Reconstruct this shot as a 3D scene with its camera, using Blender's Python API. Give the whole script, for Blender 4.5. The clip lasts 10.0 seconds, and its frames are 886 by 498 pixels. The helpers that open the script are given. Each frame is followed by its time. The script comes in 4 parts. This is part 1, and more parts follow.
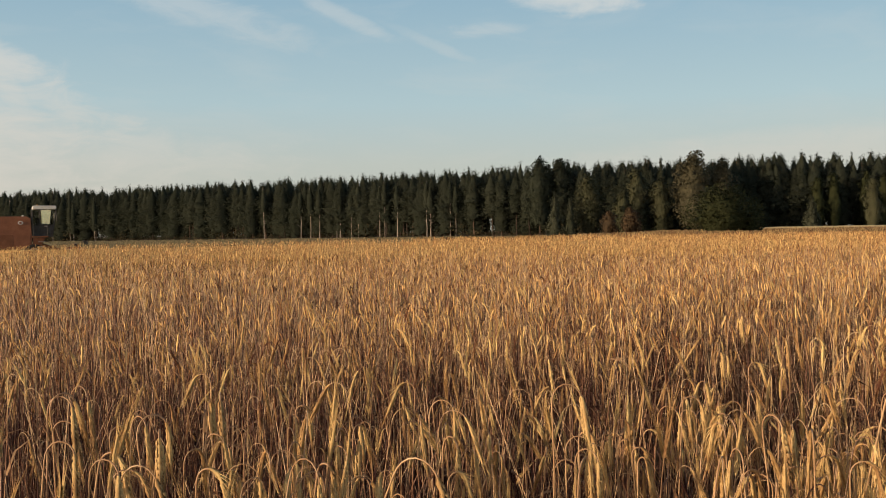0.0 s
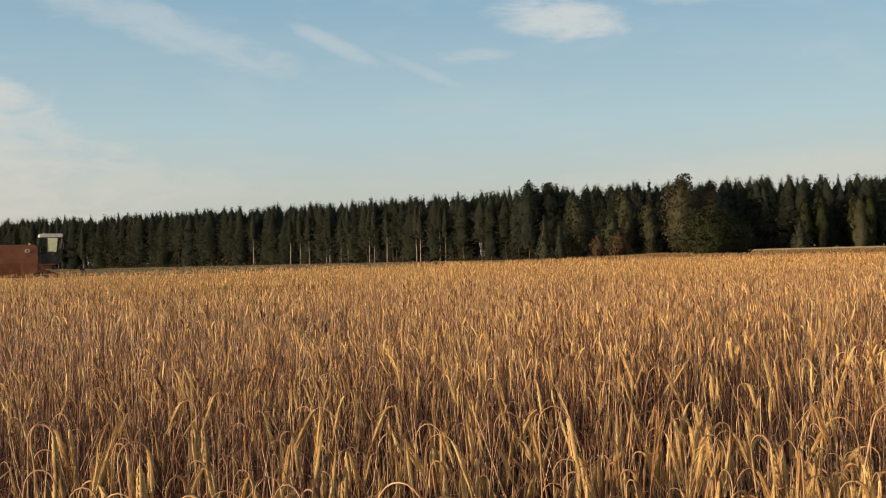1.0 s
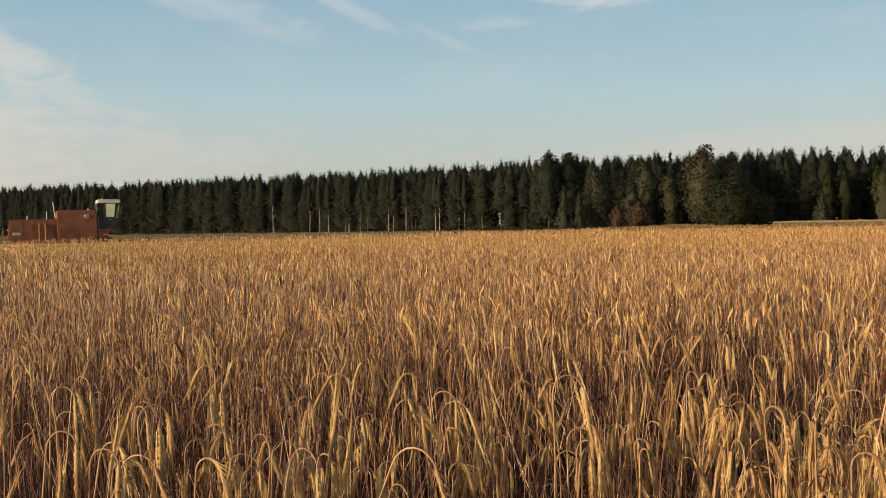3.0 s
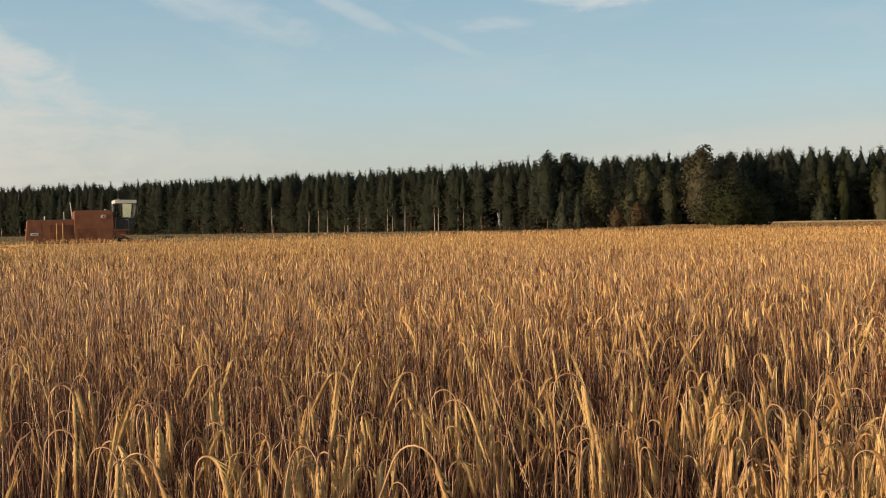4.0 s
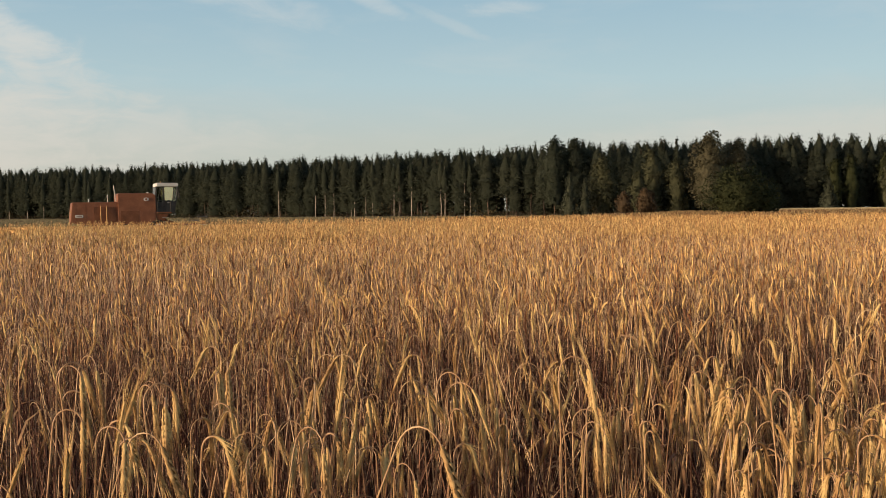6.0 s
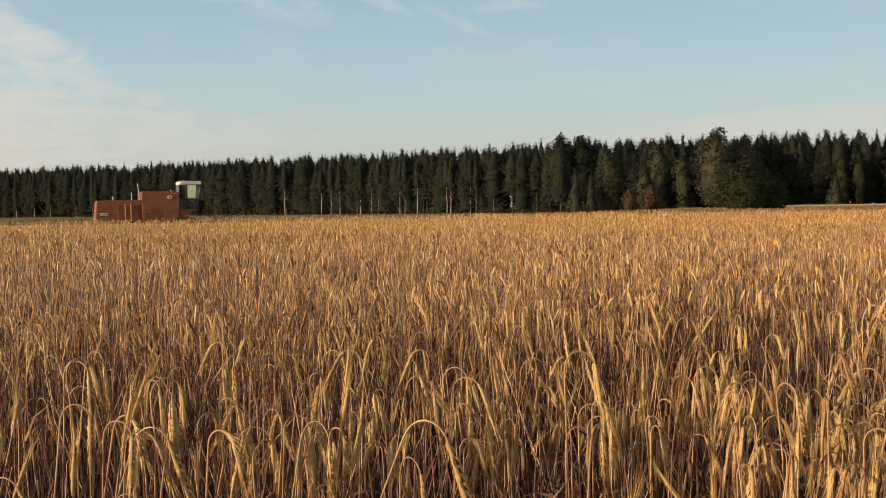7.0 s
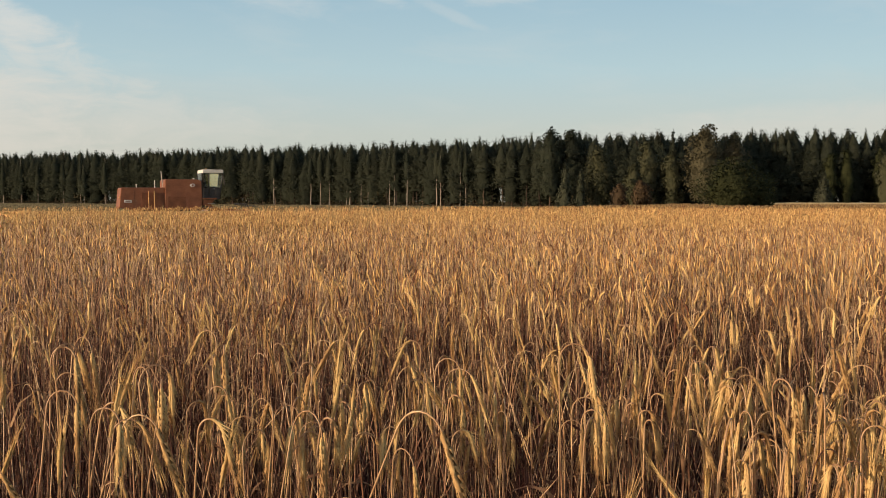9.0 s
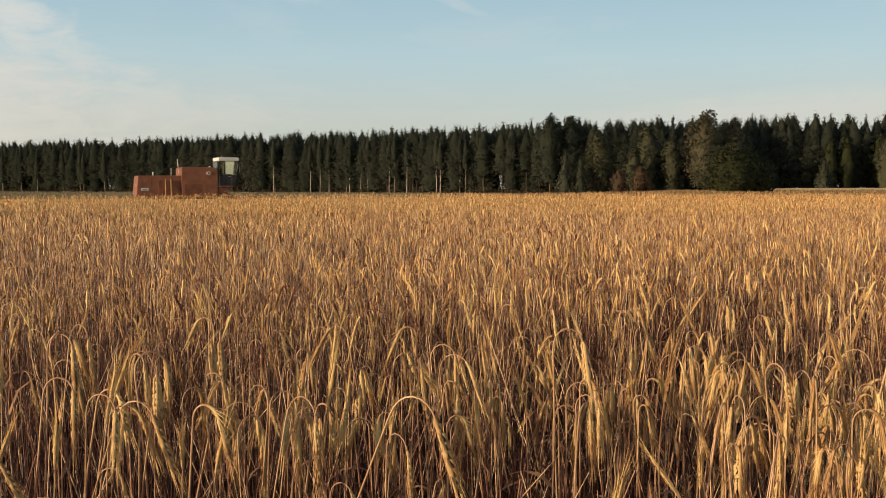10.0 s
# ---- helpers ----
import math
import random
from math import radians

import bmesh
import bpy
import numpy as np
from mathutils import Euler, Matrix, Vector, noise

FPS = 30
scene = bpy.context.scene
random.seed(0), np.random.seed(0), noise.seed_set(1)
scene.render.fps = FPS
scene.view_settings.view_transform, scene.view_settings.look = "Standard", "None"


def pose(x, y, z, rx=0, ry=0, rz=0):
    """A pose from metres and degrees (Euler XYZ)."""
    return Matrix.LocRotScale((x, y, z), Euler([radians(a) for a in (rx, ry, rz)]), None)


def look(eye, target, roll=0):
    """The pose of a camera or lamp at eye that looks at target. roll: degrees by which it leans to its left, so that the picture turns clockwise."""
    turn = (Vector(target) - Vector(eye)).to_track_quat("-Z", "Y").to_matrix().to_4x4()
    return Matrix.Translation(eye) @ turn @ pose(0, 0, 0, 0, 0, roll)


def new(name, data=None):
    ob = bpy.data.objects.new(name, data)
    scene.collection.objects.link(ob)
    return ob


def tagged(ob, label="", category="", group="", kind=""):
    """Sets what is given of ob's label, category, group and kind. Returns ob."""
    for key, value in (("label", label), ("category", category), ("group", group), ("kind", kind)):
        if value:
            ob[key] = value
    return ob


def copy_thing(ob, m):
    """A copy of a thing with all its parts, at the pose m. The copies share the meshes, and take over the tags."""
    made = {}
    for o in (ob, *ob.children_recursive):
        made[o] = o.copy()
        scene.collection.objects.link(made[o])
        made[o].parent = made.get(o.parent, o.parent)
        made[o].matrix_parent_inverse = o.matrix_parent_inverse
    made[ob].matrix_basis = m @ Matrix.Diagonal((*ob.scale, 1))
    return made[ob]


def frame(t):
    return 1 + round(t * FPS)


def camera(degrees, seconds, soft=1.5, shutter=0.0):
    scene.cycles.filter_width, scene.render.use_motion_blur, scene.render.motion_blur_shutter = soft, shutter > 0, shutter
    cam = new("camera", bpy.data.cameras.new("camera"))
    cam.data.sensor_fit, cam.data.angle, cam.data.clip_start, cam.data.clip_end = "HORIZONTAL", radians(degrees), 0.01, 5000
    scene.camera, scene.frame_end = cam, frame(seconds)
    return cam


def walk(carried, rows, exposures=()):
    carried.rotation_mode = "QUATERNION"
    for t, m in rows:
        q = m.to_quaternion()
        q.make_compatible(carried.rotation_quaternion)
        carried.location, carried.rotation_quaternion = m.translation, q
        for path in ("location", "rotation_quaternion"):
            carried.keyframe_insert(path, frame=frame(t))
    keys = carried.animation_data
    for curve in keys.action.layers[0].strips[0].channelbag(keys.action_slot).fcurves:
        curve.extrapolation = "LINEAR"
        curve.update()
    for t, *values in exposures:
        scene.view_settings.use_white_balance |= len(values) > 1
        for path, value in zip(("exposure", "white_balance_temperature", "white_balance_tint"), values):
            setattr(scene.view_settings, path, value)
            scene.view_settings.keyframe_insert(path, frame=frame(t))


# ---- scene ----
cam = camera(49.2, 10.0, soft=1.0)


PATH = [
    (0, (-0.007, -0.072, 1.689), (0.012, 1.928, 1.652), -0.9),
    (0.5, (-0.004, -0.07, 1.688), (0.045, 1.929, 1.657), -0.8),
    (1, (0.003, -0.06, 1.683), (0.044, 1.939, 1.697), -1.4),
    (1.5, (0.005, -0.065, 1.685), (0.034, 1.935, 1.657), -0.5),
    (2, (0.008, -0.066, 1.684), (0.043, 1.933, 1.635), -0.4),
    (2.5, (0.008, -0.069, 1.683), (0.019, 1.93, 1.638), -0.6),
    (2.7, (0.008, -0.069, 1.683), (0.016, 1.93, 1.633), -0.8),
    (3.8, (0.005, -0.064, 1.677), (-0.0095, 1.935, 1.634), -0.7),
    (4, (0.005, -0.063, 1.677), (0.008, 1.936, 1.629), -0.9),
    (4.5, (0.006, -0.056, 1.675), (0.021, 1.943, 1.614), -0.9),
    (5, (0.007, -0.05, 1.673), (0.038, 1.946, 1.565), -0.2),
    (5.5, (0.005, -0.058, 1.673), (0.01, 1.94, 1.584), -0.3),
    (5.7, (0.005, -0.06, 1.673), (0.004, 1.938, 1.589), -0.4),
    (6.8, (0.006, -0.069, 1.672), (-0.025, 1.929, 1.599), -0.9),
    (7, (0.006, -0.066, 1.668), (-0.017, 1.932, 1.584), -0.7),
    (7.5, (0.004, -0.06, 1.666), (0.004, 1.937, 1.56), 0.2),
    (8, (0.002, -0.051, 1.664), (0.022, 1.946, 1.55), 0.5),
    (8.5, (-0.003, -0.048, 1.663), (0.012, 1.949, 1.561), 0.8),
    (9, (-0.006, -0.043, 1.662), (-0.006, 1.954, 1.562), 0.2),
    (9.5, (-0.002, -0.046, 1.661), (-0.007, 1.951, 1.545), 0.2),
    (10, (0.005, -0.048, 1.661), (0.005, 1.948, 1.534), -0.0),
]
walk(cam, [(t, look(eye, target, roll)) for t, eye, target, roll in PATH], exposures=((0, -0.07), (4.5, -0.04), (10.0, 0.04)))

# ---- world, sun ----
SUN_AZ = math.atan2(-0.86, -0.51)   # clockwise from +y; behind the viewer, over the left shoulder
SUN_EL = radians(8.0)
sun_dir = Vector((math.sin(SUN_AZ) * math.cos(SUN_EL), math.cos(SUN_AZ) * math.cos(SUN_EL), math.sin(SUN_EL)))
sun_data = bpy.data.lights.new("sun", "SUN")
sun_data.energy, sun_data.angle, sun_data.color = 4.65, radians(0.6), (1.0, 0.745, 0.51)
sun = new("sun", sun_data)
sun.matrix_world = look((0, 0, 60), Vector((0, 0, 60)) - sun_dir)


def build_world():
    w = bpy.data.worlds.new("evening_sky")
    w.use_nodes = True
    scene.world = w
    nt = w.node_tree
    nt.nodes.clear()
    N, L = nt.nodes.new, nt.links.new

    def val(v):
        n = N("ShaderNodeValue")
        n.outputs[0].default_value = v
        return n.outputs[0]

    def op(kind, a, b=None, c=None, clamp=False):
        n = N("ShaderNodeMath")
        n.operation, n.use_clamp = kind, clamp
        for k, v in enumerate((a, b, c)):
            if v is None:
                continue
            if isinstance(v, (int, float)):
                n.inputs[k].default_value = v
            else:
                L(v, n.inputs[k])
        return n.outputs[0]

    def mix(fac, a, b):
        n = N("ShaderNodeMix")
        n.data_type = "RGBA"
        for v, k in ((fac, 0), (a, 6), (b, 7)):
            if isinstance(v, (int, float)):
                n.inputs[k].default_value = v
            elif isinstance(v, tuple):
                n.inputs[k].default_value = (*v, 1)
            else:
                L(v, n.inputs[k])
        return n.outputs[2]

    sky = N("ShaderNodeTexSky")
    sky.sky_type, sky.sun_disc = "NISHITA", False
    sky.sun_elevation, sky.sun_rotation = SUN_EL, SUN_AZ
    sky.air_density, sky.dust_density, sky.ozone_density, sky.altitude = 1.0, 1.2, 1.5, 200
    gain = N("ShaderNodeVectorMath")
    gain.operation = "SCALE"
    gain.inputs[3].default_value = 0.105
    L(sky.outputs[0], gain.inputs[0])

    tc = N("ShaderNodeTexCoord")
    sep = N("ShaderNodeSeparateXYZ")
    L(tc.outputs["Generated"], sep.inputs[0])
    x, y, z = sep.outputs
    up = op("MAXIMUM", z, 0.0)
    # thin high haze: pale blue above, cream towards the horizon
    ramp = N("ShaderNodeValToRGB")
    el = ramp.color_ramp.elements
    el[0].position, el[0].color = 0.0, (0.62, 0.61, 0.53, 1)
    el[1].position, el[1].color = 1.0, (0.105, 0.145, 0.215, 1)
    for p, c in ((0.07, (0.60, 0.64, 0.60, 1)), (0.13, (0.51, 0.665, 0.71, 1)), (0.27, (0.30, 0.50, 0.65, 1)), (0.45, (0.19, 0.28, 0.38, 1))):
        e = el.new(p)
        e.color = c
    L(up, ramp.inputs[0])
    base = mix(0.8, gain.outputs[0], ramp.outputs[0])

    # the warm glow low in the sky about the sun, behind the viewer
    side = op("ADD", op("MULTIPLY", x, math.sin(SUN_AZ)), op("MULTIPLY", y, math.cos(SUN_AZ)))
    near = op("POWER", op("MAXIMUM", side, 0.0), 1.3)
    low = op("POWER", 2.718, op("MULTIPLY", up, -3.0))
    glow = op("MINIMUM", op("MULTIPLY", near, low), 1.0)
    base = mix(glow, base, (1.7, 1.0, 0.6))

    # flat coordinates of a high cloud layer: azimuth and elevation
    az = op("ARCTAN2", x, y)
    comb = N("ShaderNodeCombineXYZ")
    L(az, comb.inputs[0])
    L(z, comb.inputs[1])

    def noise_at(sx, sy, scale, detail, off, rough=0.6, dist=0.4):
        mp = N("ShaderNodeMapping")
        mp.inputs["Scale"].default_value = (sx, sy, 1)
        mp.inputs["Location"].default_value = (off, off * 0.37, 0)
        L(comb.outputs[0], mp.inputs[0])
        n = N("ShaderNodeTexNoise")
        n.inputs["Scale"].default_value, n.inputs["Detail"].default_value = scale, detail
        n.inputs["Roughness"].default_value, n.inputs["Distortion"].default_value = rough, dist
        L(mp.outputs[0], n.inputs["Vector"])
        return n.outputs[0]

    wisps = noise_at(3.0, 12.0, 2.2, 6, 3.1)
    fine = noise_at(6.0, 26.0, 3.0, 5, 9.7)
    edge = noise_at(4.0, 10.0, 4.0, 6, 5.3, 0.65, 0.8)

    def bank(a0, e0, wa, we, tilt, strength, rag=0.9):
        """A cloud about azimuth a0 and height e0, soft and ragged."""
        da, de = op("SUBTRACT", az, a0), op("SUBTRACT", z, e0)
        de = op("SUBTRACT", de, op("MULTIPLY", da, tilt))
        r = op("ADD", op("POWER", op("ABSOLUTE", op("DIVIDE", da, wa)), 2.0), op("POWER", op("ABSOLUTE", op("DIVIDE", de, we)), 2.0))
        r = op("ADD", r, op("MULTIPLY", op("SUBTRACT", edge, 0.5), rag * 3.2))
        r = op("ADD", r, op("MULTIPLY", op("SUBTRACT", fine, 0.5), rag * 1.6))
        n = N("ShaderNodeMapRange")
        n.interpolation_type = "SMOOTHSTEP"
        n.inputs[1].default_value, n.inputs[2].default_value = 1.5, -0.35
        n.inputs[3].default_value, n.inputs[4].default_value = 0.0, strength
        L(r, n.inputs[0])
        return n.outputs[0]

    cover = op("MULTIPLY", op("SUBTRACT", wisps, 0.50, clamp=True), 0.9)
    cover = op("MULTIPLY", cover, op("MULTIPLY_ADD", up, -1.2, 1.0, clamp=True))
    banks = [(0.145, 0.234, 0.07, 0.021, -0.10, 0.85), (0.26, 0.252, 0.05, 0.012, -0.1, 0.45), (-0.27, 0.232, 0.14, 0.022, -0.28, 0.42),
             (-0.085, 0.214, 0.055, 0.009, -0.42, 0.4), (0.0, 0.19, 0.05, 0.006, -0.42, 0.25), (0.06, 0.202, 0.045, 0.008, 0.0, 0.5),
             (-0.49, 0.095, 0.2, 0.085, -0.2, 0.95), (-0.36, 0.07, 0.22, 0.035, 0.05, 0.55), (-0.43, 0.165, 0.08, 0.022, -0.35, 0.85), (-0.39, 0.135, 0.11, 0.022, -0.35, 0.6, 1.4),
             (-0.415, 0.15, 0.035, 0.032, -1.2, 0.9, 0.7), (0.36, 0.075, 0.22, 0.022, 0.04, 0.6, 0.6), (0.2, 0.06, 0.16, 0.016, 0.05, 0.45, 0.6)]
    for b in banks:
        cover = op("MAXIMUM", cover, bank(*b))
    # the wide pale bank low on one side
    tint = mix(op("MULTIPLY", up, 4.5, clamp=True), (0.66, 0.62, 0.53), (0.66, 0.69, 0.68))
    col = mix(op("MINIMUM", cover, 1.0), base, tint)
    bg, out = N("ShaderNodeBackground"), N("ShaderNodeOutputWorld")
    bg.inputs[1].default_value = 1.0
    L(col, bg.inputs[0])
    L(bg.outputs[0], out.inputs[0])


build_world()


# ---- materials ----
def material(name, colors, scale=8.0, rough=0.8, bump=0.0, island=0.0, obj=0.0, metal=0.0, spec=0.3, fine=60.0, through_light=0.0, stretch=(1, 1, 1)):
    """A surface of two or three colours, mixed by coarse and fine noise, varied by piece or by object."""
    m = bpy.data.materials.new(name)
    m.use_nodes = True
    nt = m.node_tree
    N, L = nt.nodes.new, nt.links.new
    bsdf = nt.nodes["Principled BSDF"]
    bsdf.inputs["Roughness"].default_value, bsdf.inputs["Metallic"].default_value = rough, metal
    bsdf.inputs["Specular IOR Level"].default_value = spec
    tc = N("ShaderNodeTexCoord")
    mp = N("ShaderNodeMapping")
    mp.inputs["Scale"].default_value = stretch
    L(tc.outputs["Object"], mp.inputs[0])
    n1, n2 = N("ShaderNodeTexNoise"), N("ShaderNodeTexNoise")
    n1.inputs["Scale"].default_value, n1.inputs["Detail"].default_value = scale, 4
    n2.inputs["Scale"].default_value, n2.inputs["Detail"].default_value = fine, 3
    L(mp.outputs[0], n1.inputs["Vector"])
    L(mp.outputs[0], n2.inputs["Vector"])
    s = N("ShaderNodeMath")
    s.operation = "MULTIPLY_ADD"
    s.inputs[1].default_value = 0.35
    L(n2.outputs[0], s.inputs[0])
    L(n1.outputs[0], s.inputs[2])
    fac = s.outputs[0]
    for amount, kind in ((island, "g"), (obj, "o")):
        if amount:
            src = N("ShaderNodeNewGeometry").outputs["Random Per Island"] if kind == "g" else N("ShaderNodeObjectInfo").outputs["Random"]
            a = N("ShaderNodeMath")
            a.operation = "MULTIPLY_ADD"
            a.inputs[1].default_value = amount
            L(src, a.inputs[0])
            L(fac, a.inputs[2])
            b = N("ShaderNodeMath")
            b.operation = "SUBTRACT"
            b.inputs[1].default_value = amount / 2
            L(a.outputs[0], b.inputs[0])
            fac = b.outputs[0]
    ramp = N("ShaderNodeValToRGB")
    el = ramp.color_ramp.elements
    lo, hi = 0.36, 0.98
    el[0].position, el[0].color = lo, (*colors[0], 1)
    el[1].position, el[1].color = hi, (*colors[-1], 1)
    for k in range(1, len(colors) - 1):
        e = el.new(lo + (hi - lo) * k / (len(colors) - 1))
        e.color = (*colors[k], 1)
    L(fac, ramp.inputs[0])
    L(ramp.outputs[0], bsdf.inputs["Base Color"])
    if bump:
        bp = N("ShaderNodeBump")
        bp.inputs["Strength"].default_value, bp.inputs["Distance"].default_value = bump, 0.02
        L(fac, bp.inputs["Height"])
        L(bp.outputs[0], bsdf.inputs["Normal"])
    if through_light:
        tr, mx = N("ShaderNodeBsdfTranslucent"), N("ShaderNodeMixShader")
        mx.inputs[0].default_value = through_light
        L(ramp.outputs[0], tr.inputs[0])
        L(bsdf.outputs[0], mx.inputs[1])
        L(tr.outputs[0], mx.inputs[2])
        L(mx.outputs[0], nt.nodes["Material Output"].inputs[0])
    return m


def glass(name, color=(0.5, 0.5, 0.42), rough=0.12):
    m = bpy.data.materials.new(name)
    m.use_nodes = True
    b = m.node_tree.nodes["Principled BSDF"]
    b.inputs["Base Color"].default_value = (*color, 1)
    b.inputs["Roughness"].default_value, b.inputs["Transmission Weight"].default_value = rough, 1.0
    b.inputs["IOR"].default_value = 1.2
    return m


# stalks coloured dark for the stand's shade, their golden upper ends sun-bright
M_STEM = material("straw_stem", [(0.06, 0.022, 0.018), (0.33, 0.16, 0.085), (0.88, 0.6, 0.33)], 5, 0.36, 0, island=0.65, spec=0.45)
M_NECK = material("sunlit_golden_stalk", [(0.15, 0.064, 0.038), (0.47, 0.275, 0.135), (0.86, 0.61, 0.32)], 5, 0.36, 0, island=0.6, spec=0.45)
M_EAR = material("ripe_ear", [(0.15, 0.063, 0.036), (0.56, 0.345, 0.142), (0.9, 0.665, 0.285)], 14, 0.55, 0, island=0.6, spec=0.12, fine=220, through_light=0.08)
# slightly redder ear colour for plants beyond four metres
M_FAREAR = material("redder_far_ear", [(0.17, 0.066, 0.036), (0.61, 0.35, 0.135), (0.92, 0.65, 0.265)], 14, 0.55, 0, island=0.6, spec=0.12, fine=220, through_light=0.08)
M_LEAF = material("dry_leaf", [(0.09, 0.038, 0.028), (0.24, 0.125, 0.075), (0.54, 0.34, 0.18)], 9, 0.65, 0, island=0.6, spec=0.1, through_light=0.3)
# straw darkened to stand in for the shade deep among the stalks
M_SHADESTRAW = material("shade_dark_straw", [(0.034, 0.014, 0.012), (0.088, 0.04, 0.032), (0.2, 0.108, 0.074)], 6, 0.75, 0, island=0.7, spec=0.1)
M_FARCROP = material("far_crop", [(0.54, 0.29, 0.11), (0.76, 0.47, 0.19), (0.86, 0.585, 0.26)], 1.2, 0.9, 0.6, spec=0.0, fine=9)
M_SOIL = material("stubble_soil", [(0.07, 0.05, 0.032), (0.17, 0.125, 0.075), (0.31, 0.235, 0.14)], 0.35, 0.95, 0.5, spec=0.0, fine=7)
# brighter rye colour that carries the sunlight of the far strip
M_SUNLITRYE = material("sunlit_pale_rye", [(0.7, 0.53, 0.26), (0.8, 0.63, 0.33), (0.86, 0.7, 0.39)], 0.6, 0.8, island=0.3, spec=0.1, fine=5)
M_STUBBLE = material("cut_straw", [(0.2, 0.15, 0.07), (0.34, 0.26, 0.12), (0.46, 0.36, 0.18)], 0.25, 0.8, island=0.5, spec=0.1, fine=3)
M_NEEDLE = material("pine_needles", [(0.057, 0.07, 0.048), (0.073, 0.086, 0.059), (0.09, 0.101, 0.068)], 0.5, 0.85, island=0.2, obj=0.3, spec=0.1, through_light=0.5)
M_SPRUCE = material("spruce_needles", [(0.06, 0.07, 0.045), (0.09, 0.1, 0.065), (0.115, 0.122, 0.08)], 0.5, 0.85, island=0.35, spec=0.1, through_light=0.35)
M_BIRCHLEAF = material("birch_leaves", [(0.068, 0.074, 0.04), (0.096, 0.1, 0.054), (0.122, 0.124, 0.068)], 0.4, 0.75, island=0.35, obj=0.35, spec=0.15, through_light=0.35)
M_AUTUMN = material("turning_birch_leaves", [(0.084, 0.08, 0.047), (0.114, 0.106, 0.062), (0.144, 0.132, 0.078)], 0.4, 0.75, island=0.35, spec=0.15, through_light=0.35)
M_BUSHLEAF = material("bush_leaves", [(0.032, 0.04, 0.016), (0.046, 0.054, 0.022), (0.062, 0.068, 0.029)], 0.5, 0.75, island=0.35, spec=0.15, through_light=0.35)
M_RUSTLEAF = material("rust_leaves", [(0.085, 0.062, 0.036), (0.115, 0.08, 0.045), (0.145, 0.1, 0.056)], 0.6, 0.75, island=0.4, spec=0.15, through_light=0.35)
M_PINEBARK = material("pine_bark", [(0.035, 0.027, 0.022), (0.065, 0.047, 0.036), (0.15, 0.105, 0.072)], 1.5, 0.9, 0.6, obj=0.6, stretch=(1, 1, 0.3))
M_BIRCHBARK = material("birch_bark", [(0.16, 0.13, 0.1), (0.42, 0.36, 0.29), (0.55, 0.49, 0.41)], 2.5, 0.8, 0.3, obj=0.3)
M_UNDER = material("undergrowth", [(0.03, 0.03, 0.015), (0.055, 0.05, 0.025), (0.09, 0.072, 0.034)], 0.2, 0.9, island=0.6)
M_RED = material("faded_red_paint", [(0.15, 0.058, 0.027), (0.24, 0.09, 0.04), (0.31, 0.13, 0.062)], 1.6, 0.55, 0.1, spec=0.4, fine=14)
M_DKRED = material("dusty_dark_red_paint", [(0.12, 0.046, 0.023), (0.19, 0.075, 0.035), (0.27, 0.112, 0.056)], 2.2, 0.7, 0.1, fine=14)
M_CREAM = material("cream_paint", [(0.5, 0.48, 0.42), (0.7, 0.69, 0.63), (0.78, 0.77, 0.72)], 2.0, 0.5, fine=20)
M_GREY = material("grey_metal", [(0.035, 0.033, 0.03), (0.06, 0.056, 0.05), (0.1, 0.09, 0.08)], 3, 0.6, 0.1, metal=0.2)
M_STEEL = material("worn_steel", [(0.24, 0.22, 0.19), (0.4, 0.38, 0.34), (0.5, 0.47, 0.42)], 4, 0.45, 0.1, metal=0.7)
M_RUBBER = material("black_rubber", [(0.012, 0.012, 0.012), (0.03, 0.028, 0.025), (0.07, 0.058, 0.04)], 5, 0.85, 0.3)
M_ORANGE = material("orange_paint", [(0.42, 0.2, 0.07), (0.62, 0.36, 0.14), (0.68, 0.45, 0.2)], 3, 0.5)
M_GLASS = glass("cab_glass")
M_COATED = material("coated_glass", [(0.7, 0.68, 0.45), (0.78, 0.76, 0.5), (0.82, 0.8, 0.55)], 2, 0.12, metal=0.75, fine=12)
M_SEAT = material("black_vinyl", [(0.02, 0.02, 0.02), (0.04, 0.04, 0.04), (0.06, 0.055, 0.05)], 5, 0.6)
M_INSECT = material("insect_shell", [(0.14, 0.13, 0.12), (0.22, 0.2, 0.18), (0.3, 0.27, 0.25)], 200, 0.4)
M_WING = glass("insect_wing", (0.8, 0.8, 0.8), 0.3)


# ---- helpers for building ----
def mesh_of(name, V, F, mats, index=None, smooth=False, normals=None):
    """A mesh from arrays; F holds faces that all have the same number of corners."""
    V, F = np.asarray(V, np.float32), np.asarray(F, np.int32)
    me = bpy.data.meshes.new(name)
    k = F.shape[1]
    me.vertices.add(len(V))
    me.vertices.foreach_set("co", V.ravel())
    me.loops.add(F.size)
    me.loops.foreach_set("vertex_index", F.ravel())
    me.polygons.add(len(F))
    me.polygons.foreach_set("loop_start", np.arange(0, F.size, k, dtype=np.int32))
    for m in mats:
        me.materials.append(m)
    if index is not None:
        me.polygons.foreach_set("material_index", np.asarray(index, np.int32))
    if smooth is not False:
        me.polygons.foreach_set("use_smooth", np.ones(len(F), bool) if smooth is True else smooth)
    me.update(calc_edges=True)
    me.validate()
    if normals is not None:
        me.polygons.foreach_set("use_smooth", np.ones(len(F), bool))
        me.normals_split_custom_set_from_vertices(np.asarray(normals, np.float32))
    return me


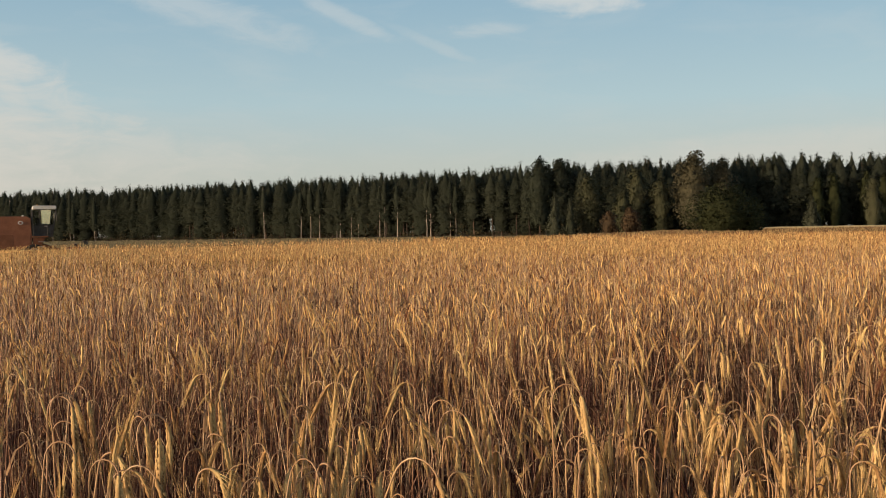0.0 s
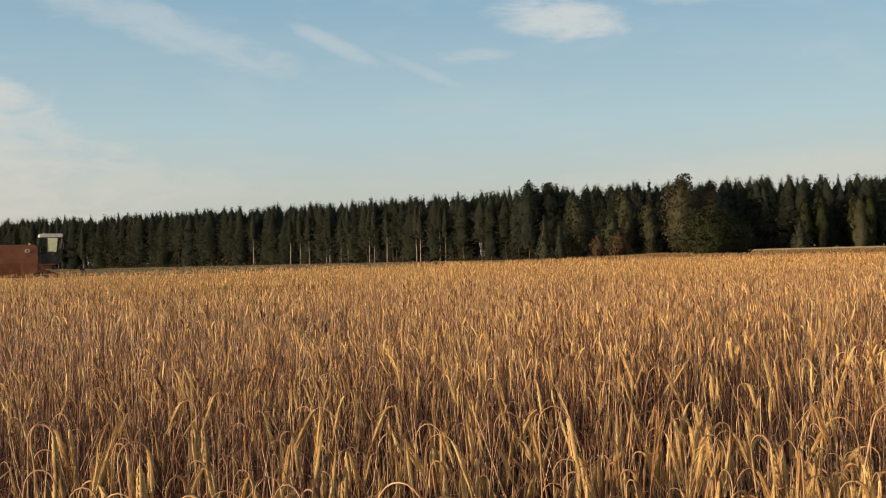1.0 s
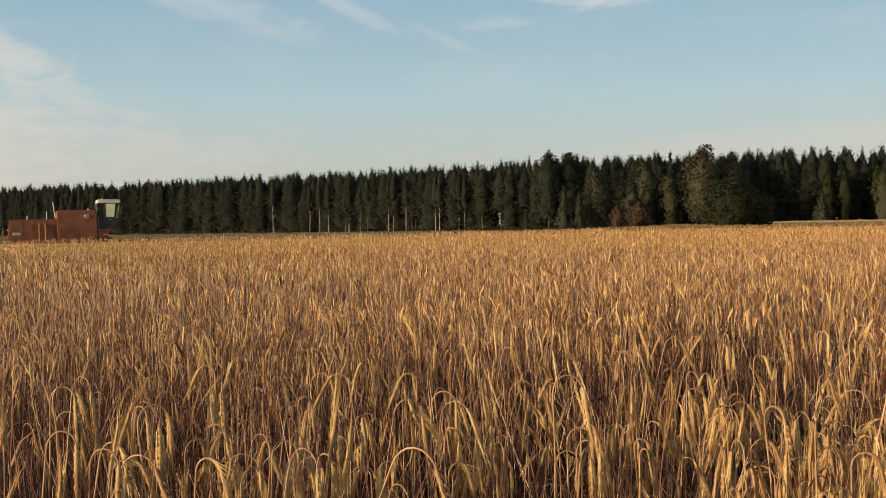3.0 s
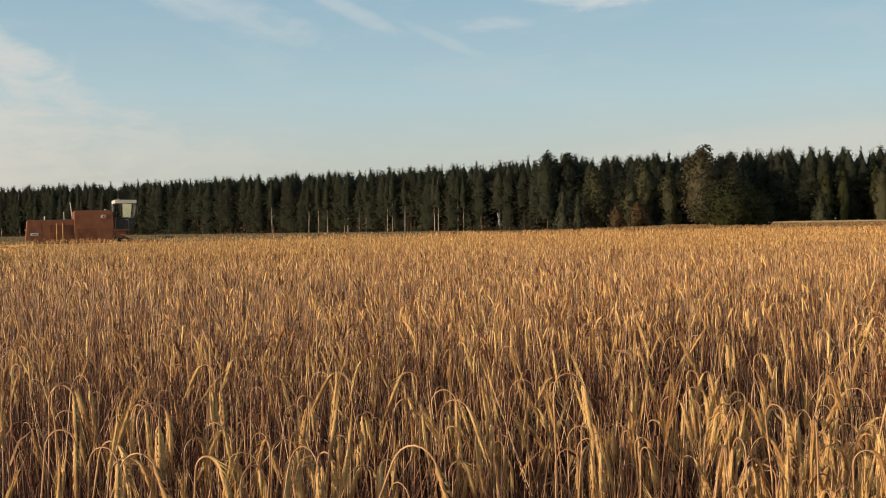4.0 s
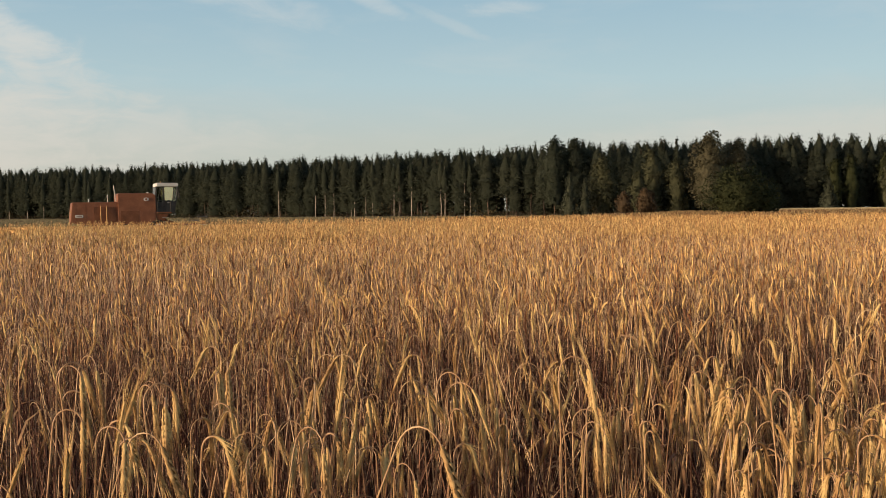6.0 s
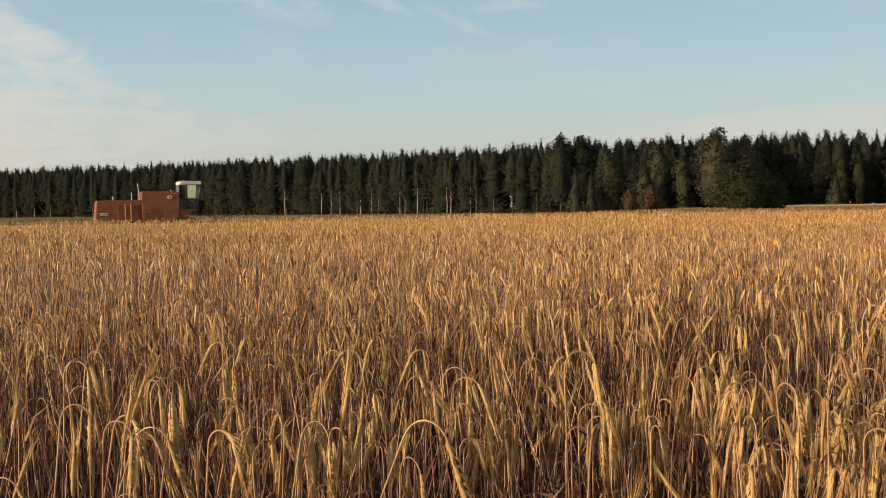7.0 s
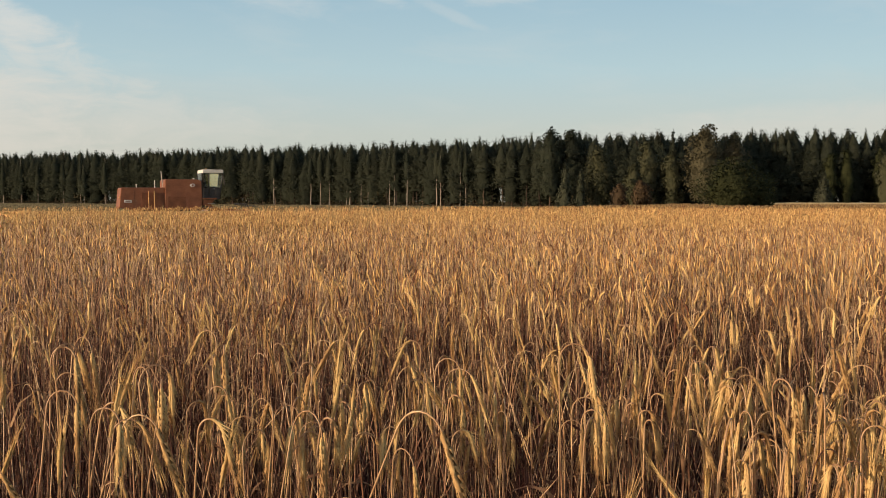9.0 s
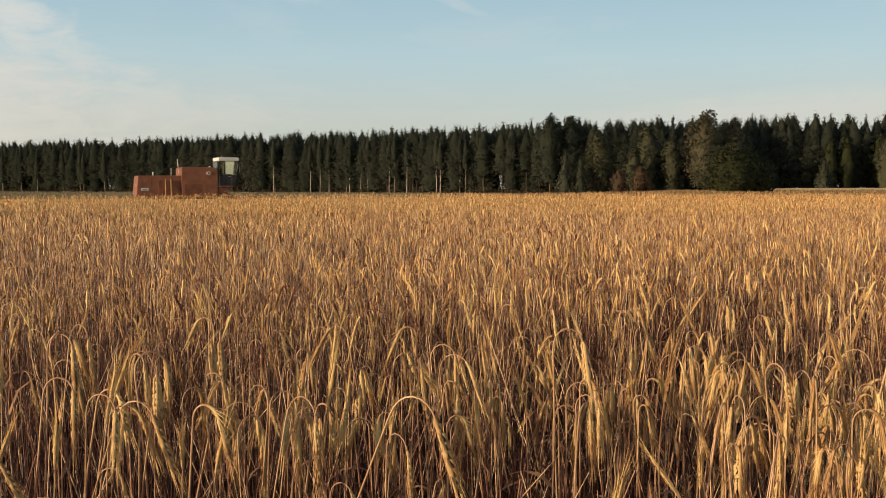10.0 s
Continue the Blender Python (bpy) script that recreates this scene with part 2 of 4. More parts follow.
def part(name, bm, mat, parent, label="", m=None):
    """One bmesh as one mesh object under a thing or a part."""
    me = bpy.data.meshes.new(name)
    bm.to_mesh(me)
    bm.free()
    me.materials.append(mat)
    ob = new(name, me)
    ob.parent = parent
    if m is not None:
        ob.matrix_basis = m
    if label:
        tagged(ob, label)
    return ob


def add_box(bm, lo, hi, bevel=0.0, taper=None):
    """A box between two corners with rounded edges; taper moves the top corners inward along x at both ends."""
    c = [(a + b) / 2 for a, b in zip(lo, hi)]
    d = [b - a for a, b in zip(lo, hi)]
    vs = bmesh.ops.create_cube(bm, size=1.0, matrix=Matrix.Translation(c) @ Matrix.Diagonal((*d, 1)))["verts"]
    if taper:
        for v in vs:
            if v.co.z > c[2]:
                v.co.x += taper[0] if v.co.x < c[0] else -taper[1]
    if bevel:
        es = list({e for v in vs for e in v.link_edges})
        bmesh.ops.bevel(bm, geom=es, offset=bevel, segments=2, affect="EDGES", profile=0.6)


def add_rod(bm, a, b, r0, r1=None, n=8):
    a, b = Vector(a), Vector(b)
    d = b - a
    m = Matrix.Translation((a + b) / 2) @ d.to_track_quat("Z", "Y").to_matrix().to_4x4()
    bmesh.ops.create_cone(bm, cap_ends=True, segments=n, radius1=r0, radius2=r0 if r1 is None else r1, depth=d.length, matrix=m)


def box(lo, hi, bevel=0.02, taper=None):
    bm = bmesh.new()
    add_box(bm, lo, hi, bevel, taper)
    return bm


def rod(a, b, r0, r1=None, n=8):
    bm = bmesh.new()
    add_rod(bm, a, b, r0, r1, n)
    return bm


def prism(outline, y0, y1, bevel=0.03):
    """A side outline in x and z, given width between y0 and y1."""
    bm = bmesh.new()
    a = [bm.verts.new((x, y0, z)) for x, z in outline]
    b = [bm.verts.new((x, y1, z)) for x, z in outline]
    n = len(outline)
    bm.faces.new(a)
    bm.faces.new(b[::-1])
    for k in range(n):
        bm.faces.new((a[k], b[k], b[(k + 1) % n], a[(k + 1) % n]))
    bmesh.ops.recalc_face_normals(bm, faces=bm.faces[:])
    if bevel:
        bmesh.ops.bevel(bm, geom=bm.edges[:], offset=bevel, segments=2, affect="EDGES", profile=0.6)
    return bm


def thing(name, m, label, category, group=""):
    ob = new(name)
    ob.matrix_basis = m
    ob.empty_display_size = 0.2
    return tagged(ob, label, category, group)


# ---- ground ----
def build_ground():
    R, n = 1500.0, 96
    bm = bmesh.new()
    rings = [0.0, 6, 15, 30, 60, 100, 160, 250, 400, 700, R]
    c = bm.verts.new((0, 0, 0))
    prev = None
    for r in rings[1:]:
        ring = []
        for k in range(n):
            a = 2 * math.pi * k / n
            x, y = r * math.sin(a), r * math.cos(a)
            ring.append(bm.verts.new((x, y, 0.05 * noise.noise((x * 0.02, y * 0.02, 0)) - 0.03)))
        for k in range(n):
            if prev is None:
                bm.faces.new((c, ring[(k + 1) % n], ring[k]))
            else:
                bm.faces.new((prev[k], prev[(k + 1) % n], ring[(k + 1) % n], ring[k]))
        prev = ring
    bmesh.ops.recalc_face_normals(bm, faces=bm.faces[:])
    me = bpy.data.meshes.new("ground")
    bm.to_mesh(me)
    bm.free()
    me.materials.append(M_SOIL)
    tagged(new("ground", me), "brown field soil with cut straw stubble", "ground", kind="structure")


build_ground()

# the standing crop ends along the strip that the harvester has cut
EDGE = [(-400.0, -112.0), (-60.0, 40.2), (-27.0, 55.0), (-6.0, 64.4), (8.0, 78.0), (22.0, 118.0), (45.0, 190.0), (74.0, 215.0), (92.0, 243.0), (300.0, 243.0)]


# the front of the wood, from far off on one side to nearer on the other
FRONT = [(-215.0, 405.0), (-146.0, 374.0), (-99.0, 353.0), (-32.0, 313.0), (6.0, 284.0), (32.0, 264.0), (58.0, 256.0), (77.0, 262.0), (86.0, 277.0), (130.0, 277.0), (185.0, 270.0)]


def edge_y(x):
    return np.interp(x, [p[0] for p in EDGE], [p[1] for p in EDGE])


def canopy_height(x, y):
    """Slow waves in the height of the crop."""
    return (0.045 * np.sin(x * 0.9 + 1.3 * np.sin(y * 0.5)) + 0.04 * np.sin(y * 0.75 + 0.8 * np.sin(x * 0.4) + 1.0)
            + 0.03 * np.sin(x * 2.3 + y * 1.7) + 0.03 * np.sin(x * 5.1 + 2 * np.sin(y * 3.3)))


# ---- the standing crop: ears of rye on thin nodding stalks ----
def tube(P, radii, sides, flat=None):
    """A tube along the points P; flat squeezes it along the second axis."""
    P = np.asarray(P, float)
    T = np.gradient(P, axis=0)
    T /= np.linalg.norm(T, axis=1)[:, None]
    side = np.cross(T, np.array([0.0, 1.0, 0.0]) + 0.001)
    side /= np.linalg.norm(side, axis=1)[:, None]
    other = np.cross(T, side)
    V, F = [], []
    for k in range(len(P)):
        for j in range(sides):
            a = 2 * math.pi * j / sides
            V.append(P[k] + radii[k] * (math.cos(a) * side[k] + (flat or 1.0) * math.sin(a) * other[k]))
    for k in range(len(P) - 1):
        for j in range(sides):
            a, b = k * sides + j, k * sides + (j + 1) % sides
            F += [(a, b, b + sides), (a, b + sides, a + sides)]
    return V, F


def rye_template(rng, detail, fat=1.0, upright=None):
    """Vertices, triangles and surfaces (0 stalk, 1 ear, 2 leaf, 3 upper stalk) of one plant 1.25 m high, which nods in the x-z plane."""
    straight = rng.random() < 0.1 if upright is None else upright
    nod = rng.uniform(0.1, 0.6) if straight else rng.uniform(2.65, 3.25)
    lean = rng.uniform(0.2, 0.45) if rng.random() < 0.18 else rng.uniform(-0.1, 0.12)
    ear_len = rng.uniform(0.062, 0.094)
    L = 1.3 + ear_len
    # most stalks hook over tightly, some in a wide arch
    bend0 = rng.uniform(0.035, 0.085) if rng.random() < 0.8 else rng.uniform(0.085, 0.14)
    bow = rng.uniform(0.1, 0.5)
    s = np.linspace(0, L, 240)
    u = np.clip((s - (L - ear_len - bend0)) / (bend0 + ear_len * bow), 0, 1)
    phi = lean * (s / L) ** 1.5 + (nod - lean) * u * u * (3 - 2 * u)
    wob = 0.02 * np.sin(s * rng.uniform(3, 6) + rng.uniform(0, 6))
    ds = L / 239
    X, Z = np.cumsum(np.sin(phi)) * ds, np.cumsum(np.cos(phi)) * ds
    Y = wob * (s / L) * 1.2
    C = np.stack([X, Y, Z], 1)
    C *= 1.25 / Z.max()
    at = lambda q: np.array([np.interp(q, s, C[:, k]) for k in range(3)])
    V, F, M = [], [], []

    def put(v, f, m):
        o = len(V)
        V.extend(v)
        F.extend([(a + o, b + o, c + o) for a, b, c in f])
        M.extend([m] * len(f))

    ear0 = L - ear_len
    knee = ear0 - bend0
    neck = knee - rng.uniform(0.05, 0.22)
    stops = {3: [0, 0.5, 0.85, neck, knee, *np.linspace(ear0 - bend0 * 0.85, ear0 + 0.004, 8)],
             2.5: [0, 0.75, neck, knee, *np.linspace(ear0 - bend0 * 0.85, ear0 + 0.004, 7)],
             2: [0, neck, knee, ear0 - bend0 * 0.66, ear0 - bend0 * 0.33, ear0 + 0.004],
             1: [0.25, neck, knee, ear0 - bend0 * 0.45, ear0],
             0: [0.5, neck, knee, ear0 - bend0 * 0.4, ear0]}[detail]
    P = [at(q) for q in stops]
    thick = rng.uniform(0.0011, 0.0018) * fat
    r = [thick * (1.25 - 0.55 * q / L) * (1.35 if detail < 2 else 1) for q in stops]
    sides = 5 if detail == 3 else 3
    put(*tube(P, r, sides), 0)
    # the upper end takes the brighter colour, as if sun reached only there
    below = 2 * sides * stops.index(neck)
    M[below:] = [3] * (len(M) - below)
    # ear
    wide = rng.uniform(0.0034, 0.005) * fat
    if detail > 2:
        n = 16 if detail == 3 else 10
        core = len(V)
        put(*tube([at(q) for q in np.linspace(ear0, L, n + 1)], [0.0026] * (n - 2) + [0.002, 0.0013, 0.0006], 4), 1)
        grow = 1.0 if detail == 3 else 1.5
        for k in range(n):
            q = ear0 + ear_len * (k + 0.3) / n
            p, d = at(q), at(min(q + 0.01, L)) - at(q - 0.004)
            d /= np.linalg.norm(d)
            a = np.array([0.0, 1.0, 0.0])
            b = np.cross(d, a)
            swell = math.sin(math.pi * (0.2 + 0.7 * k / n)) ** 0.6
            sides = ((1, a), (-1, a), (1 if k % 2 else -1, b)) if detail == 3 else ((1 if k % 2 else -1, a), (-1 if k % 2 else 1, b))
            for j, (sgn, axis) in enumerate(sides):
                o = axis * sgn + rng.normal(0, 0.12, 3)
                w = wide * swell
                root = core + k * 4 + j
                c1, c2 = p + o * w * 0.62 + d * 0.005 * grow, p + o * w * 0.95 + d * 0.0155 * grow
                e = np.cross(d, o) * w * 0.6
                al = rng.uniform(0.028, 0.052) * (0.65 + 0.5 * k / n)
                tip = c2 + (d + o * rng.uniform(0.05, 0.32)) * al
                i = len(V)
                V.extend([c1 + e, c1 - e, c1 + o * w * 0.5, c2, c2 + np.cross(d, o) * (0.0011 if detail == 3 else 0.0014), tip])
                f = [(root, i, i + 2), (root, i + 2, i + 1), (i, i + 3, i + 2), (i + 2, i + 3, i + 1), (i, i + 1, i + 3), (i + 3, i + 4, i + 5)]
                F.extend(f)
                M.extend([1] * len(f))
    else:
        m = {2: 6, 1: 4, 0: 3}[detail]
        qs = np.linspace(ear0 - 0.002, L, m)
        P = [at(q) for q in qs]
        prof = np.sin(np.pi * np.clip(np.linspace(0.1, 0.97, m), 0, 1)) ** 0.55
        zig = 1 + (0.24 if detail == 2 else 0) * np.where(np.arange(m) % 2, 1, -1)
        put(*tube(P, wide * 1.12 * prof * zig, 4 if detail == 2 else 3, 0.72), 1)
        if detail == 2:
            for k in range(9):
                q = ear0 + ear_len * rng.uniform(0.25, 1.0)
                p, d = at(q), at(min(q + 0.01, L)) - at(q - 0.004)
                d /= np.linalg.norm(d)
                o = rng.normal(0, 1, 3)
                o = np.cross(d, o)
                o /= np.linalg.norm(o)
                tip = p + o * wide * 1.2 + (d + o * rng.uniform(0.05, 0.28)) * rng.uniform(0.025, 0.045)
                e = np.cross(d, o) * 0.0011
                put([p + o * wide * 0.6 + e, p + o * wide * 0.6 - e, tip], [(0, 1, 2)], 1)
    # dry leaf
    for _ in range({0: 0, 1: 0, 2: 1, 2.5: 3, 3: 1}[detail]):
        q0 = rng.uniform(0.55, 1.05)
        base, ang = at(q0), rng.uniform(0, 6.28)
        hd = np.array([math.cos(ang), math.sin(ang), 0])
        acr = np.array([-hd[1], hd[0], 0])
        n = 7 if detail == 3 else 5
        broad = rng.uniform(0.0018, 0.0044)
        ln, rise, drop = rng.uniform(0.14, 0.3), rng.uniform(0.4, 1.4), rng.uniform(1.5, 3.2)
        vs, fs, p = [], [], base.copy()
        for k in range(n):
            w = broad * (1 - (k / (n - 1)) ** 2) + 0.0004
            tw = rng.uniform(-0.8, 0.8)
            ac = acr * math.cos(tw) + np.array([0, 0, 1]) * math.sin(tw)
            vs += [p + ac * w, p - ac * w]
            e = rise - drop * k / (n - 1)
            p = p + (hd * math.cos(e) + np.array([0, 0, 1]) * math.sin(e)) * ln / (n - 1)
        for k in range(n - 1):
            fs += [(2 * k, 2 * k + 1, 2 * k + 3), (2 * k, 2 * k + 3, 2 * k + 2)]
        put(vs, fs, 2)
    return np.array(V), np.array(F), np.array(M)


GAPS = [(1.3, 3.7, 0.42), (1.15, 3.3, 0.34), (1.04, 2.98, 0.26), (1.5, 4.3, 0.3), (-0.55, 1.7, 0.13), (-0.75, 2.45, 0.2), (-0.5, 2.65, 0.15), (-1.25, 3.4, 0.25), (-0.15, 2.9, 0.16), (0.5, 2.45, 0.14), (-0.95, 2.9, 0.2), (0.25, 4.3, 0.25), (-1.2, 5.2, 0.3), (-0.16, 1.62, 0.13), (-0.42, 2.05, 0.12), (0.24, 1.45, 0.15), (-0.24, 1.5, 0.12), (0.06, 1.55, 0.14), (0.42, 1.65, 0.12), (0.1, 1.9, 0.1), (-2.4, 6.8, 0.4), (-0.8, 2.05, 0.16), (-1.05, 2.3, 0.18), (-0.6, 2.15, 0.12)]


def scatter(rng, xs, ys, density, keep):
    """Stalk feet over a rectangle, thinned by gaps and by the test keep."""
    n = int((xs[1] - xs[0]) * (ys[1] - ys[0]) * density)
    x, y = rng.uniform(*xs, n), rng.uniform(*ys, n)
    ok = keep(x, y) & (x * x + (y + 0.05) ** 2 > 0.5 ** 2)
    clump = np.sin(x * 13 + 3 * np.sin(y * 4.1)) * np.sin(y * 11 + 3 * np.sin(x * 5.3))
    ok &= rng.random(n) < (0.6 + 0.6 * clump) * (0.92 + 0.3 * np.clip(2.2 * x / (np.abs(y) + 0.5), -0.9, 0.9))
    # a thinner stand before the viewer
    ok &= rng.random(n) < 1 - 0.45 * np.exp(-((x / (np.abs(y) + 0.01) + 0.22) / 0.26) ** 2) * (y > 1) * (y < 3.2)
    for gx, gy, gr in GAPS:
        ok &= ((x - gx) ** 2 + (y - gy) ** 2 > gr * gr) | (rng.random(n) < 0.06)
    return x[ok], y[ok]


def crop_mesh(name, rng, x, y, templates, spread=0.05, ear=M_EAR):
    """All plants of one stretch in a single mesh."""
    n = len(x)
    which = rng.integers(0, len(templates), n)
    # most ears hang away from the evening wind, some any way
    ang = np.where(rng.random(n) < 0.55, rng.normal(0.3, 0.9, n), rng.uniform(0, 2 * np.pi, n))
    tall = 1.0 + canopy_height(x, y) / 1.25 + rng.normal(0, spread, n) - 0.02
    # a taller, fuller patch on one side
    tall += 0.045 * np.clip((x / (np.abs(y) + 0.01) - 0.2) * 6, 0, 1) * (y > 1) * (y < 4.5)
    short = rng.random(n) < 0.16
    tall = np.where(short, tall * rng.uniform(0.72, 0.95, n), tall)
    # trodden down a little round the viewer
    tall = np.where((x * x + (y + 0.05) ** 2 < 1.4 ** 2) & (np.abs(x) < 0.6 * y + 0.3), np.minimum(tall, 0.86) * rng.uniform(0.88, 1.0, n), tall)
    fallen = np.where(rng.random(n) < 0.2, 3.6, 1.0)
    lx, ly = rng.normal(0.01, 0.078, n) * fallen, rng.normal(0, 0.06, n) * fallen
    tall /= np.sqrt(1 + lx * lx + ly * ly) ** 1.5
    Vs, Fs, Ms, base = [], [], [], 0
    for t, (V, F, M) in enumerate(templates):
        sel = np.where(which == t)[0]
        if not len(sel):
            continue
        c, s = np.cos(ang[sel])[:, None], np.sin(ang[sel])[:, None]
        zz = V[None, :, 2] * tall[sel][:, None]
        wx = (V[None, :, 0] * c - V[None, :, 1] * s) + x[sel][:, None] + lx[sel][:, None] * zz
        wy = (V[None, :, 0] * s + V[None, :, 1] * c) + y[sel][:, None] + ly[sel][:, None] * zz
        Vs.append(np.stack([wx, wy, zz - 0.01], 2).reshape(-1, 3))
        Fs.append((F[None] + (np.arange(len(sel)) * len(V))[:, None, None] + base).reshape(-1, 3))
        Ms.append(np.tile(M, len(sel)))
        base += len(sel) * len(V)
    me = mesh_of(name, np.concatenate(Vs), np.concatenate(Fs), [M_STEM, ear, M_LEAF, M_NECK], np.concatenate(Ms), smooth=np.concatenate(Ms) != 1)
    return tagged(new(name, me), "dense ripe golden rye with nodding ears on dry stalks", "crop", kind="stuff")


NEAR_PLOT = ((-0.95, 0.95), (1.4, 2.25))


def in_plot(x, y):
    return (x > NEAR_PLOT[0][0]) & (x < NEAR_PLOT[0][1]) & (y > NEAR_PLOT[1][0]) & (y < NEAR_PLOT[1][1])


def build_crop():
    rng = np.random.default_rng(7)
    fine = [rye_template(rng, 2.5) for _ in range(60)]
    t2 = [rye_template(rng, 2) for _ in range(48)]
    t1 = [rye_template(rng, 1, 1.2) for _ in range(40)]
    t0 = [rye_template(rng, 0, 1.45) for _ in range(40)]
    t0b = [rye_template(rng, 0, 2.0) for _ in range(30)]
    t0c = [rye_template(rng, 0, 3.0) for _ in range(30)]
    t0b, t0c = ([(V, F, np.ones_like(M)) for V, F, M in t] for t in (t0b, t0c))
    wedge = lambda x, y, m=0.45: np.abs(x) < 0.5 * y + m
    # ever farther stretches of the field, with simpler plants
    for xs, ys, dens, kinds, spread in (((-2.6, 2.6), (1.0, 4.0), 200, fine, 0.05), ((-4, 4), (4.0, 6.8), 225, t2, 0.05), ((-6.4, 6.4), (6.8, 11.5), 200, t1, 0.045),
                                        ((-10, 10), (11.5, 18.0), 130, t0, 0.04), ((-18, 18), (18.0, 32.0), 46, t0b, 0.035), ((-40, 40), (32.0, 72.0), 10, t0c, 0.035)):
        x, y = scatter(rng, xs, ys, dens, lambda x, y: wedge(x, y) & ~in_plot(x, y) & (y < edge_y(x) - 0.3) & (x * x + y * y > 1.35 ** 2))
        crop_mesh("rye_crop", rng, x, y, kinds, spread, M_EAR if ys[1] < 6 else M_FAREAR)
    # beside and behind the viewer, where the stand shades the stalks
    x, y = scatter(rng, (-5, 4), (-4, 6), 205, lambda x, y: ((~wedge(x, np.maximum(y, 0.3)) & (y < 1.3 * (6 - np.abs(x)))) | (x * x + y * y < 1.35 ** 2)))
    crop_mesh("rye_crop", rng, x, y, t0)
    x, y = scatter(rng, (-9.5, 9.5), (-8, 9), 14, lambda x, y: ~wedge(x, np.maximum(y, 0.3)) & ((np.abs(x) > 4.5) | (y < -4)))
    crop_mesh("rye_crop", rng, x, y, t0c)


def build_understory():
    """Added dead stalks and leaves low among the ears; their dark colour paints shade."""
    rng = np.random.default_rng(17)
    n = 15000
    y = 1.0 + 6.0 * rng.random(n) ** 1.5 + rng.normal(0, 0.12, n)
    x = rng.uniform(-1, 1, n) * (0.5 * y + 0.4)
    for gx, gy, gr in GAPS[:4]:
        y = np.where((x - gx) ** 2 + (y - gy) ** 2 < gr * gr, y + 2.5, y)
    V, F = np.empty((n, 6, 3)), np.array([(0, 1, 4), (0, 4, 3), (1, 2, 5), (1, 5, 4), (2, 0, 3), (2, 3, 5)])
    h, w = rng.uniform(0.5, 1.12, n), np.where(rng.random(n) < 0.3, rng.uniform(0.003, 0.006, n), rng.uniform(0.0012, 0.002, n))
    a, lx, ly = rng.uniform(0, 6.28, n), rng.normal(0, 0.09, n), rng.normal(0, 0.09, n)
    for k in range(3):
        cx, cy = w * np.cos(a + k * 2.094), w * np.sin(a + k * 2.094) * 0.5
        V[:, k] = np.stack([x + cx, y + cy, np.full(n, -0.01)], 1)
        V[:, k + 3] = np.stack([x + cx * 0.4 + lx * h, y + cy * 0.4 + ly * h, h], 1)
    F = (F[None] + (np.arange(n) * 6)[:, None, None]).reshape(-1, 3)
    tagged(new("dead_straw", mesh_of("dead_straw", V.reshape(-1, 3), F, [M_SHADESTRAW])), "withered straw low among the rye stalks, dark with painted shade", "straw", kind="stuff")


def build_loose_straws():
    """Thin bare straws that lean across the stand at all angles, some of them bent."""
    rng = np.random.default_rng(29)
    V, F = [], []
    for k in range(1500):
        y = 1.5 + 6.5 * rng.random() ** 1.4
        x = rng.uniform(-1, 1) * (0.5 * y + 0.3)
        top = rng.uniform(0.95, 1.27)
        tilt, turn, sag = rng.uniform(0.12, 0.75), rng.uniform(0, 6.28), rng.uniform(0.0, 0.35)
        d = np.array([math.cos(turn), math.sin(turn), 0])
        reach = top * math.tan(tilt) * 0.6
        P = [np.array([x, y, 0.0]) + d * reach * q ** (1 + sag) + np.array([0, 0, top * (q - 0.25 * sag * q ** 4)]) for q in (0.25, 0.55, 0.8, 0.92, 1.0)]
        r = rng.uniform(0.0009, 0.0016) * (1 + 0.06 * y)
        v, f = tube(P, [r, r, r * 0.9, r * 0.8, r * 0.6], 3)
        o = len(V)
        V += v
        F += [(a + o, b + o, c + o) for a, b, c in f]
    tagged(new("loose_straw", mesh_of("loose_straw", V, F, [M_STEM], smooth=True)), "thin bare straws leaning across the rye", "straw", kind="stuff")


